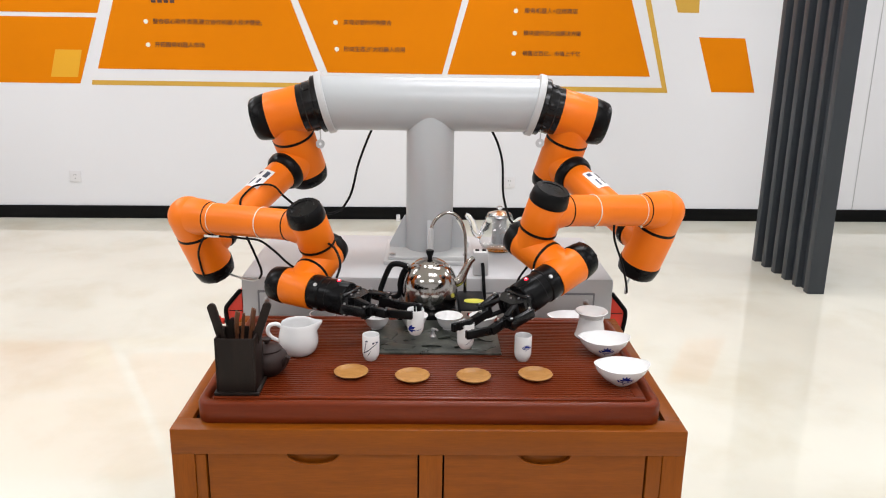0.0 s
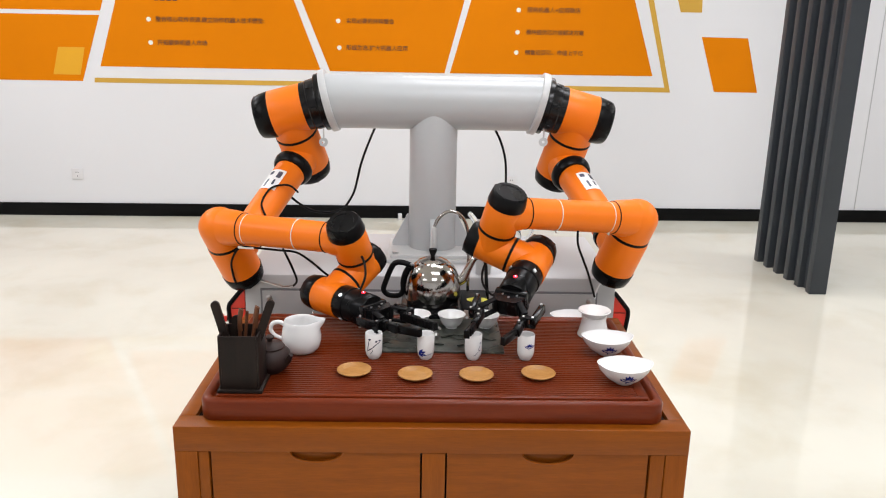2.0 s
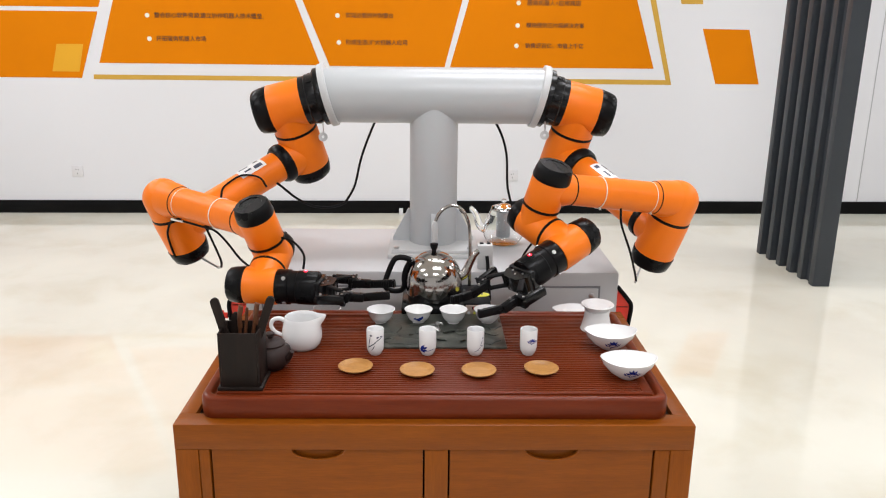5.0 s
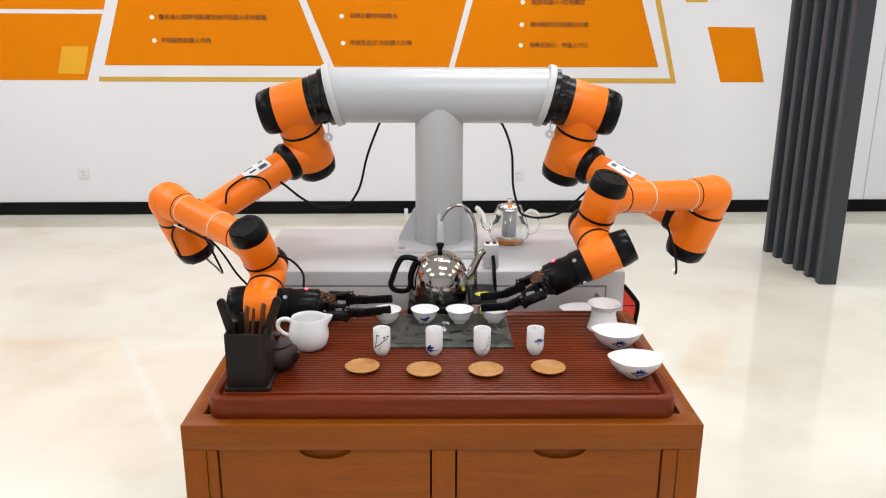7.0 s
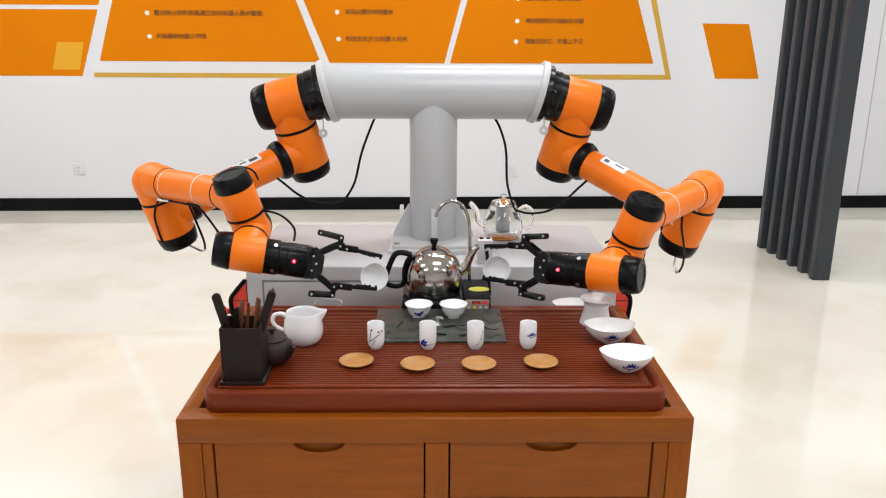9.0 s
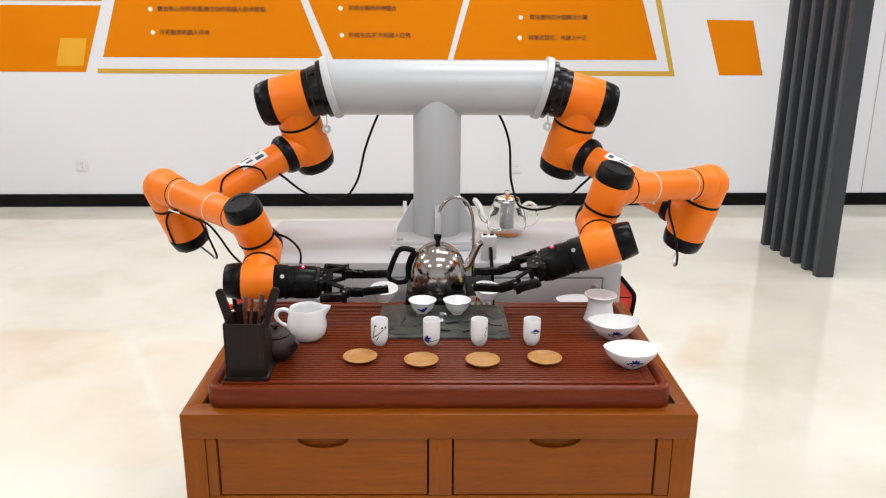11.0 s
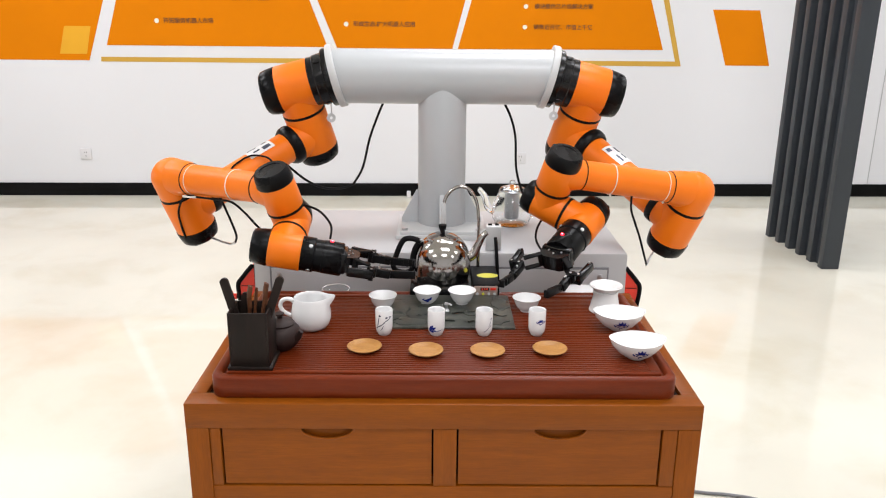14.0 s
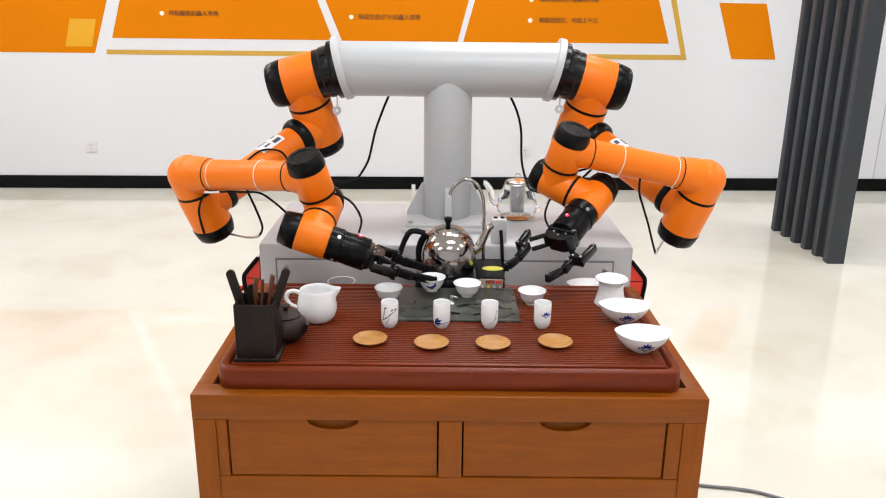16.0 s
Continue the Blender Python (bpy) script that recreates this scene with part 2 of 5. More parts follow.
def slab(bm, outline, depth, m=Matrix()):
    """Extrudes a flat outline (x, y) by depth along z."""
    a = [bm.verts.new(m @ Vector((x, y, 0))) for x, y in outline]
    b = [bm.verts.new(m @ Vector((x, y, depth))) for x, y in outline]
    n = len(a)
    bm.faces.new(a[::-1])
    bm.faces.new(b)
    for k in range(n):
        bm.faces.new((a[k], a[(k + 1) % n], b[(k + 1) % n], b[k]))
    return bm

TO_X = Matrix(((0, 0, 1, 0), (0, 1, 0, 0), (-1, 0, 0, 0), (0, 0, 0, 1)))      # z to x
FACE = Matrix(((1, 0, 0, 0), (0, 0, -1, 0), (0, 1, 0, 0), (0, 0, 0, 1)))      # flat outline (x, y) to (x, z), facing -y

# ---------------------------------------------------------------- the room
X0, X1, Y0, Y1 = ROOM
bm = bmesh.new()
box(bm, (X1 - X0, Y1 - Y0 + 0.3, 0.1), ((X0 + X1) / 2, (Y0 + Y1 + 0.3) / 2, -0.05))
tagged(part("floor", bm, FLOOR), "polished cream stone floor with pale cloudy veins", "floor", kind="structure")
bm = bmesh.new()
box(bm, (X1 - X0, Y1 - Y0 + 0.3, 0.1), ((X0 + X1) / 2, (Y0 + Y1 + 0.3) / 2, HIGH + 0.05))
tagged(part("ceiling", bm, CEILING), "plain white painted ceiling", "ceiling", kind="structure")
for nm, size, at in (("wall_north", (X1 - X0 + 0.4, 0.2, HIGH), ((X0 + X1) / 2, 0.1, HIGH / 2)),
                     ("wall_south", (X1 - X0 + 0.4, 0.2, HIGH), ((X0 + X1) / 2, Y0 - 0.1, HIGH / 2)),
                     ("wall_west", (0.2, Y1 - Y0 + 0.3, HIGH), (X0 - 0.1, (Y0 + Y1 + 0.3) / 2, HIGH / 2)),
                     ("wall_east", (0.2, Y1 - Y0 + 0.3, HIGH), (X1 + 0.1, (Y0 + Y1 + 0.3) / 2, HIGH / 2))):
    bm = bmesh.new()
    box(bm, size, at)
    tagged(part(nm, bm, WALLPAINT, m=on_wall(0) if nm == "wall_north" else None), "smooth white painted wall", "wall", kind="structure")
bm = bmesh.new()
box(bm, (X1 - X0, 0.012, 0.10), ((X0 + X1) / 2, -0.006, 0.05), 0.002)
tagged(part("baseboard", bm, SKIRT, m=on_wall(0)), "black glossy skirting board along the white wall", "skirting board", kind="structure")
bm = bmesh.new()
box(bm, (0.006, 0.003, HIGH - 0.1), (3.41, -0.001, HIGH / 2 + 0.05))
tagged(part("trim", bm, STEEL, m=on_wall(0.035)), "thin grey joint line in the white wall", "wall joint", kind="structure")
for lx, ly in LAMPS:
    f_ = thing("ceiling_panel", pose(lx, ly, HIGH), "white rectangular ceiling light panel", "ceiling light", "ceiling light panels")
    bm = bmesh.new()
    for sx, sy, px, py in ((1.56, 0.03, 0, 0.265), (1.56, 0.03, 0, -0.265), (0.03, 0.5, 0.765, 0), (0.03, 0.5, -0.765, 0)):
        box(bm, (sx, sy, 0.05), (px, py, -0.025), 0.004)
    part("frame", bm, FLANGE, f_)

# wall graphic: flat vinyl fields on the wall
def along(x, z):
    """Place on the skewed wall of a point given square to the machine."""
    k = 1 + SKEW * (x - 0.6) / 6.21
    return -0.015 + (x + 0.015) * k, 0.70 + (z - 0.70) * k
mural = thing("wall_graphic", on_wall(0, TOP), "orange vinyl wall graphic with white gaps and lettering", "wall graphic")
def field(name, pts, mat, d=0.003, label=""):
    b = bmesh.new()
    slab(b, [along(x, z) for x, z in pts], d, FACE)
    return part(name, b, mat, mural, label)
UPZ = 1.55
def lean(x0, z0, x1, z1):
    return x0 + (x1 - x0) * (UPZ - z0) / (z1 - z0)
field("panel", [(-4.2, 0.275), (-2.643, 0.275), (-2.476, 0.758), (-4.2, 0.758)], MURAL)
field("panel", [(-4.2, 0.79), (-2.466, 0.79), (lean(-2.643, 0.275, -2.436, 0.883), UPZ), (-4.2, UPZ)], MURAL)
field("small_square", [(-2.858, 0.321), (-2.655, 0.321), (-2.605, 0.523), (-2.802, 0.523)], MURAL_Y, 0.005, "amber vinyl square")
field("panel", [(-2.5, 0.387), (-0.843, 0.387), (lean(-0.843, 0.387, -1.035, 0.905), UPZ), (lean(-2.5, 0.387, -2.34, 0.884), UPZ)], MURAL)
field("panel", [(-0.772, 0.382), (0.096, 0.382), (lean(0.096, 0.382, 0.239, 0.926), UPZ), (lean(-0.772, 0.382, -0.98, 0.906), UPZ)], MURAL)
field("panel", [(0.138, 0.382), (1.688, 0.387), (lean(1.688, 0.387, 1.505, 0.946), UPZ), (lean(0.138, 0.382, 0.289, 0.926), UPZ)], MURAL)
field("panel", [(2.174, 0.277), (2.508, 0.277), (2.39, 0.680), (2.038, 0.683)], MURAL)
field("panel", [(1.86, 0.86), (2.02, 0.86), (2.0, 1.2), (1.75, 1.2)], GOLD)
field("outline", [(-2.555, 0.267), (1.834, 0.267), (lean(1.834, 0.267, 1.649, 0.948), UPZ), (lean(1.788, 0.303, 1.607, 0.948), UPZ), (1.788, 0.303), (-2.551, 0.301)], GOLD, 0.003, "ochre border line")
LINES = [(-2.112, 0.735, -2.061, -1.256, "整合核心软件资源,建立协作机器人技术壁垒;"), (-2.109, 0.567, -2.06, -1.69, "开拓服务机器人市场"),
         (-0.704, 0.749, -0.645, -0.29, "实现必要的并购整合"), (-0.699, 0.555, -0.648, -0.188, "形成生态,扩大机器人应用"),
         (0.642, 0.853, 0.705, 1.104, "服务机器人+应用商店"), (0.640, 0.692, 0.704, 1.139, "模块提供芯片级解决方案"),
         (0.637, 0.544, 0.702, 1.14, "销售近百亿、市值上千亿")]
for bx, bz, xa, xb, words in LINES:
    (bx, bz), xa, xb = along(bx, bz), along(xa, bz)[0], along(xb, bz)[0]
    b = bmesh.new()
    lathe(b, [(0, 0), (0.017, 0), (0.017, 0.005), (0, 0.005)], Matrix.Translation((bx, 0, bz)) @ FACE, 16)
    part("bullet", b, DOT, mural, "cream dot")
    cu = bpy.data.curves.new("lettering", "FONT")
    cu.body, cu.align_y, cu.size = words, "CENTER", 0.05
    cu.extrude = 0.001
    cu.materials.append(LETTER)
    ob = new("lettering", cu)
    bpy.context.view_layer.update()
    wide = max(ob.dimensions.x, 0.01)
    cu.size = 0.05 * (xb - xa) / wide
    ob.matrix_basis = Matrix.Translation((xa, -0.0055, bz)) @ FACE
    ob.parent = mural
b = bmesh.new()
for k in range(4):
    box(b, (0.032, 0.002, 0.034), (along(-2.045, 0.885)[0] + k * 0.045, -0.005, 0.885))
part("lettering", b, LETTER, mural)

for sx, sz in ((-2.755, -0.438), (0.64, -0.446)):
    so = thing("wall_socket", on_wall(along(sx, sz)[0], TOP + along(sx, sz)[1]), "white wall socket plate on the white wall", "socket", "wall sockets")
    b = bmesh.new()
    box(b, (0.086, 0.009, 0.086), (0, -0.0045, 0), 0.003)
    part("plate", b, PLATE, so)
    b = bmesh.new()
    for px, pz in ((-0.008, 0.012), (0.008, 0.012), (0, -0.016)):
        box(b, (0.003, 0.003, 0.010), (px, -0.0095, pz))
    part("slots", b, RUBBER, so)
tap = thing("floor_box", on_wall(-0.235, 0.0, 0.06), "small pale box on the floor by the skirting", "floor box")
b = bmesh.new()
box(b, (0.03, 0.03, 0.05), (0, 0, 0.025), 0.004)
part("body", b, PLATE, tap)

# ribbed screen of six upright slabs
screen = thing("ribbed_column", pose(2.16, 3.07, 0), "dark grey ribbed metal column of upright fins", "column")
for k in range(6):
    b = bmesh.new()
    y = k * 0.135
    box(b, (0.10, 0.055, HIGH), (0.06 + 0.050 - k * 0.008, y + 0.035, HIGH / 2), 0.003)
    part("fin", b, COLUMN, screen)
b = bmesh.new()
box(b, (0.04, 0.70, HIGH), (0.105, 0.44, HIGH / 2), 0.002)
part("core", b, COLUMN, screen)

wire = thing("floor_cable", pose(0, 0, 0), "thin grey cable lying on the floor", "cable")
b = bmesh.new()
sweep(b, [(0.45, 0.92, 0.006), (0.80, 0.842, 0.006), (0.9, 0.826, 0.006), (1.005, 0.786, 0.006), (1.25, 0.62, 0.006), (1.9, 0.1, 0.006), (3.2, -0.5, 0.006)], 0.005)
part("cord", b, STEEL_BOX, wire)

# ---------------------------------------------------------------- tea cabinet
cab = thing("tea_cabinet", pose(0, 0, TOP), "orange-brown wooden tea cabinet with two drawers", "cabinet")
CW, CD = 0.475, 0.60
def cab_box(name, size, at, mat=CABINET, bev=0.0012, label=""):
    b_m = bmesh.new()
    box(b_m, size, at, bev)
    return part(name, b_m, mat, cab, label)
cab_box("front_rail", (2 * CW, 0.045, 0.050), (0, 0.0225, -0.025))
cab_box("back_rail", (2 * CW, 0.045, 0.022), (0, CD - 0.0225, -0.011))
for s in (-1, 1):
    cab_box("side_rail", (0.030, CD - 0.09, 0.022), (s * (CW - 0.015), CD / 2, -0.011), CABINET)
cab_box("inset_top", (2 * CW - 0.06, CD - 0.09, 0.012), (0, CD / 2, -0.016), DARKWOOD, 0.001, "dark recessed top")
for s in (-1, 1):
    for yy, drop in ((0.0222, 0.050), (CD - 0.022, 0.022)):
        cab_box("post", (0.042, 0.0445, TOP - drop), (s * (CW - 0.021), yy, -drop - (TOP - drop) / 2), CABINET_UP, 0.002)
    cab_box("side_panel", (0.014, CD - 0.08, TOP - 0.10), (s * (CW - 0.012), CD / 2, -TOP / 2 - 0.01), CABINET_UP)
cab_box("centre_post", (0.043, 0.034, 0.12), (0.0015, 0.019, -0.111), CABINET_UP)
cab_box("middle_rail", (2 * CW - 0.084, 0.034, 0.075), (0, 0.019, -0.2095))
cab_box("bottom_rail", (2 * CW - 0.084, 0.034, 0.05), (0, 0.019, -TOP + 0.085))
cab_box("back_panel", (2 * CW - 0.084, 0.012, TOP - 0.1), (0, CD - 0.03, -TOP / 2), CABINET_UP)
cab_box("drawer_backing", (2 * CW - 0.09, 0.006, 0.125), (0, 0.05, -0.111), DARKWOOD, 0)
for s in (-1, 1):
    cab_box("door", (0.405, 0.018, 0.380), (s * 0.2135, 0.018, -0.4425), CABINET_UP, 0.004)
def drawer(x0, x1):
    cx, w, h = (x0 + x1) / 2, (x1 - x0) / 2 - 0.0030, 0.1165
    pts = [(-w, -h / 2), (w, -h / 2), (w, h / 2)]
    for k in range(17):
        a = math.pi * k / 16
        pts.append((0.049 * math.cos(a), h / 2 - 0.022 * math.sin(a)))
    pts.append((-w, h / 2))
    bmm = bmesh.new()
    slab(bmm, [(x, y) for x, y in pts], 0.018, Matrix.Translation((cx, 0.023, -0.1104)) @ FACE)
    dr = part("drawer", bmm, CABINET, cab, "flush drawer with a half-moon finger pull")
    bmm = bmesh.new()
    arc = [(cx + 0.049 * math.cos(math.pi * k / 16), 0.006, -0.052 - 0.022 * math.sin(math.pi * k / 16)) for k in range(17)]
    sweep(bmm, arc, 0.0022, 8, 1)
    part("pull_rim", bmm, CABINET, dr)
    bmm = bmesh.new()
    box(bmm, (0.104, 0.012, 0.03), (cx, 0.0215, -0.068), 0.002)
    part("pull_back", bmm, CABINET, dr)
drawer(-0.4125, -0.0205)
drawer(0.0235, 0.4045)
for x0, x1 in ((-0.4325, -0.4130), (0.4050, 0.4325)):
    cab_box("stile", (x1 - x0, 0.032, 0.12), ((x0 + x1) / 2, 0.018, -0.111), CABINET_UP, 0.002)

# ---------------------------------------------------------------- tea tray
tray = thing("tea_tray", pose(0, 0, TOP), "red-brown rosewood tea tray with slatted top", "tea tray")
TX, TY0, TY1 = 0.432, 0.023, 0.490
def rounded(x0, x1, y0, y1, r, n=7):
    out = []
    for cx, cy, a0 in ((x1 - r, y0 + r, -90), (x1 - r, y1 - r, 0), (x0 + r, y1 - r, 90), (x0 + r, y0 + r, 180)):
        for k in range(n + 1):
            a = radians(a0 + 90 * k / n)
            out.append((cx + r * math.cos(a), cy + r * math.sin(a)))
    return out
def loft(bm, loops, close=True):
    vs = [[bm.verts.new(p) for p in lp] for lp in loops]
    n = len(vs[0])
    for a, b2 in zip(vs, vs[1:]):
        for k in range(n):
            bm.faces.new((a[k], a[(k + 1) % n], b2[(k + 1) % n], b2[k]))
    if close:
        bm.faces.new(vs[0][::-1])
        bm.faces.new(vs[-1])
    return bm
bm = bmesh.new()
prof = [(0.006, 0.000), (0.002, 0.001), (0.0005, 0.004), (0.000, 0.012), (0.000, 0.038), (0.002, 0.043), (0.006, 0.045), (0.012, 0.045), (0.016, 0.043), (0.019, 0.035)]
loft(bm, [[(x, y, z - 0.002) for x, y in rounded(-TX + d, TX - d, TY0 + d, TY1 - d, 0.026 - d * 0.6)] for d, z in prof])
part("body", bm, TRAYWOOD, tray, sharp=50)
bm = bmesh.new()
for s in (-1, 1):
    box(bm, (0.018, 0.408, 0.008), (s * 0.396, 0.2560, 0.0385), 0.002)
box(bm, (0.81, 0.012, 0.008), (0, 0.052, 0.0385), 0.002)
box(bm, (0.81, 0.014, 0.008), (0, 0.4595, 0.0385), 0.002)
part("inner_frame", bm, TRAYWOOD, tray)

# slate drain plate
plate = thing("slate_plate", pose(0.009, 0.352, TRAY), "dark green-grey carved slate plate on the tea tray", "stone plate")
bm = bmesh.new()
box(bm, (0.285, 0.197, 0.006), (0, 0, 0.0025), 0.002)
part("slab", bm, SLATE, plate)
random.seed(5)
for k in range(6):
    bm = bmesh.new()
    px, py = random.uniform(-0.12, 0.12), random.uniform(-0.085, 0.0)
    sweep(bm, [(px - 0.02, py, 0.006), (px - 0.008, py + random.uniform(-0.01, 0.01), 0.007), (px + 0.008, py + random.uniform(-0.01, 0.01), 0.007), (px + 0.022, py, 0.006)], (0.005, 0.003), 8, 4, 0.5)
    part("carving", bm, SLATE, plate)

for px, py, rx, ry, rz in ((-0.112, 0.010, 0.028, 0.040, 20), (-0.085, -0.068, 0.045, 0.020, -8), (0.100, -0.060, 0.036, 0.026, 12), (0.060, -0.020, 0.030, 0.016, -15), (0.118, 0.040, 0.020, 0.045, 5), (-0.030, 0.030, 0.035, 0.014, 8)):
    bm = bmesh.new()
    lathe(bm, [(0, 0.004), (1.0, 0.004), (0.93, 0.0072), (0.6, 0.0080), (0, 0.0078)], seg=13)
    for v in bm.verts:
        k = 1 + 0.16 * math.sin(5 * math.atan2(v.co.y, v.co.x) + px * 90) + random.uniform(-0.08, 0.08)
        v.co.x, v.co.y = v.co.x * rx * k, v.co.y * ry * k
    part("ledge", bm, SLATE, plate, m=pose(px, py, 0, 0, 0, rz))

orn = thing("drain_ornament", pose(0.006, 0.345, TRAY + 0.0056), "small bright metal ornament on the slate plate", "ornament")
bm = bmesh.new()
lathe(bm, [(0, 0), (0.007, 0), (0.0075, 0.002), (0.004, 0.006), (0.003, 0.012), (0.005, 0.016), (0.004, 0.020), (0, 0.021)], seg=20)
part("stem", bm, STEEL, orn)
bm = bmesh.new()
sweep(bm, [(0, 0, 0.016), (0.006, -0.004, 0.019), (0.011, -0.005, 0.016)], (0.003, 0.002), 8, 4)
part("spout", bm, STEEL, orn)

# ---------------------------------------------------------------- tea things
PETAL = "blue painted petal"
TWIG = "thin painted twig"
def leaf(x, z, length, width, angle):
    """A pointed leaf as two strips of (x, z) points."""
    a = radians(angle)
    rows = []
    for k in range(7):
        u = k / 6 - 0.5
        w = width * 0.5 * max(math.cos(math.pi * u), 0.05)
        rows.append([(x + u * length * math.cos(a) - v * w * math.sin(a), z + u * length * math.sin(a) + v * w * math.cos(a)) for v in (-1, 0, 1)])
    return rows

def glaze(parent, body, leaves, mat, label):
    """Lays painted leaves on the near wall of a porcelain body, each a thin skin on its surface."""
    me = body.data
    tree = BVHTree.FromPolygons([v.co for v in me.vertices], [p.vertices for p in me.polygons])
    for lf in leaves:
        b = bmesh.new()
        grid = []
        for row in lf:
            line = []
            for x, z in row:
                hit, n, _i, _d = tree.ray_cast(Vector((x, -0.3, z)), Vector((0, 1, 0)))
                line.append(None if hit is None else b.verts.new(hit + Vector((n.x, n.y, n.z)) * (0.0004 if n.y < 0 else -0.0004)))
            grid.append(line)
        for ra, rb in zip(grid, grid[1:]):
            for k in range(2):
                q = (ra[k], ra[k + 1], rb[k + 1], rb[k])
                if None not in q:
                    b.faces.new(q)
        if len(b.faces):
            part("petal", b, mat, parent, label)
        else:
            b.free()

def lotus(x, z, w):
    """A lotus of pointed petals with a leaf to each side, w wide."""
    out = [leaf(x, z + 0.16 * w, 0.34 * w, 0.15 * w, 90)]
    for s in (-1, 1):
        out.append(leaf(x + s * 0.12 * w, z + 0.13 * w, 0.34 * w, 0.13 * w, 90 - s * 32))
        out.append(leaf(x + s * 0.21 * w, z + 0.04 * w, 0.34 * w, 0.11 * w, 90 - s * 62))
        out.append(leaf(x + s * 0.36 * w, z - 0.02 * w, 0.28 * w, 0.09 * w, 90 - s * 38))
        out.append(leaf(x + s * 0.17 * w, z - 0.11 * w, 0.36 * w, 0.07 * w, s * 24))
    out.append(leaf(x, z - 0.16 * w, 0.22 * w, 0.08 * w, 0))
    out.append(leaf(x - 0.06 * w, z - 0.25 * w, 0.16 * w, 0.06 * w, -60))
    return out

def tall_cup(x, y, style, label):
    c = thing("aroma_cup", pose(x, y, TRAY), label, "cup", "tall aroma cups")
    b = bmesh.new()
    lathe(b, [(0, 0.001), (0.011, 0.0), (0.0125, 0.002), (0.0165, 0.010), (0.0178, 0.018), (0.0180, 0.0545), (0.0172, 0.0560), (0.0160, 0.0545), (0.0158, 0.018), (0.012, 0.008), (0, 0.006)])
    body = part("body", b, PORCELAIN, c)
    if style == "branch":
        glaze(c, body, [leaf(-0.006, 0.025, 0.024, 0.0022, 38), leaf(0.007, 0.036, 0.020, 0.0020, 34), leaf(-0.0105, 0.032, 0.034, 0.0017, 82), leaf(-0.003, 0.019, 0.016, 0.0014, 60),
                        leaf(-0.0075, 0.046, 0.006, 0.0042, 10), leaf(0.006, 0.042, 0.006, 0.0042, 40), leaf(0.0125, 0.043, 0.005, 0.0034, -20), leaf(0.001, 0.031, 0.005, 0.003, 70)], INK_DARK, TWIG)
    elif style == "low":
        glaze(c, body, [leaf(-0.010, 0.021, 0.013, 0.0052, 55), leaf(-0.006, 0.019, 0.013, 0.0050, 25), leaf(-0.012, 0.016, 0.012, 0.0050, 80), leaf(-0.005, 0.014, 0.012, 0.0040, -5), leaf(-0.009, 0.012, 0.010, 0.004, -30),
                        leaf(0.005, 0.014, 0.018, 0.0013, 14)], INK, PETAL)
    elif style == "pale":
        glaze(c, body, [leaf(0.006, 0.018, 0.022, 0.0013, 42), leaf(0.011, 0.030, 0.018, 0.0013, 70), leaf(0.002, 0.014, 0.014, 0.001, 15), leaf(0.0135, 0.040, 0.005, 0.0035, 60), leaf(0.012, 0.024, 0.004, 0.003, -20)], INK_PALE, TWIG)
    else:
        glaze(c, body, lotus(0.0055, 0.033, 0.022), INK, PETAL)
    return c
CUP_A = tall_cup(-0.124, 0.229, "branch", "tall white porcelain cup with a dark painted branch")
CUP_B = tall_cup(-0.016, 0.229, "low", "tall white porcelain cup with a low blue flower")
CUP_C = tall_cup(0.083, 0.229, "pale", "tall white porcelain cup with a faint grey twig")
CUP_D = tall_cup(0.193, 0.231, "flower", "tall white porcelain cup with a blue lotus")

def bowl(x, y, label, motif):
    c = thing("tea_bowl", pose(x, y, TRAY + 0.006), label, "tea cup", "small tea bowls")
    b = bmesh.new()
    lathe(b, [(0, 0.002), (0.012, 0.002), (0.0125, 0.0), (0.0145, 0.0), (0.0150, 0.004), (0.0225, 0.010), (0.0275, 0.020), (0.0305, 0.031), (0.0335, 0.0355), (0.0340, 0.0365), (0.0330, 0.0370), (0.0295, 0.031), (0.0262, 0.020), (0.020, 0.011), (0, 0.0075)], Matrix.Diagonal((0.94, 0.94, 0.87, 1)))
    body = part("body", b, PORCELAIN, c)
    if motif:
        glaze(c, body, [leaf(0.003, 0.0165, 0.016, 0.0070, 22), leaf(0.007, 0.0185, 0.012, 0.0062, 55), leaf(-0.003, 0.0150, 0.012, 0.0055, 0), leaf(-0.008, 0.0175, 0.008, 0.003, 40), leaf(0.001, 0.012, 0.011, 0.0045, -12)], motif, PETAL)
    return c
BOWL_A = bowl(-0.122, 0.394, "white porcelain tea bowl with flared rim", None)
BOWL_B = bowl(-0.037, 0.396, "white porcelain tea bowl with a dark blue motif", INK)
BOWL_C = bowl(0.042, 0.396, "plain white porcelain tea bowl beside the kettle", None)
BOWL_D = bowl(0.120, 0.396, "white porcelain tea bowl at the end of the row", None)

def coaster(x, y):
    c = thing("coaster", pose(x, y, TRAY, 0, 0, random.uniform(-20, 20)), "round bamboo coaster on the tea tray", "coaster", "bamboo coasters")
    b = bmesh.new()
    lathe(b, [(0, 0), (0.022, 0), (0.026, 0.002), (0.0335, 0.007), (0.0345, 0.0085), (0.0335, 0.0095), (0.0305, 0.0085), (0.024, 0.0045), (0.020, 0.004), (0, 0.004)], seg=40)
    part("dish", b, BAMBOO, c)
for cx, cy in ((-0.158, 0.150), (-0.036, 0.134), (0.085, 0.134), (0.209, 0.144)):
    coaster(cx, cy)

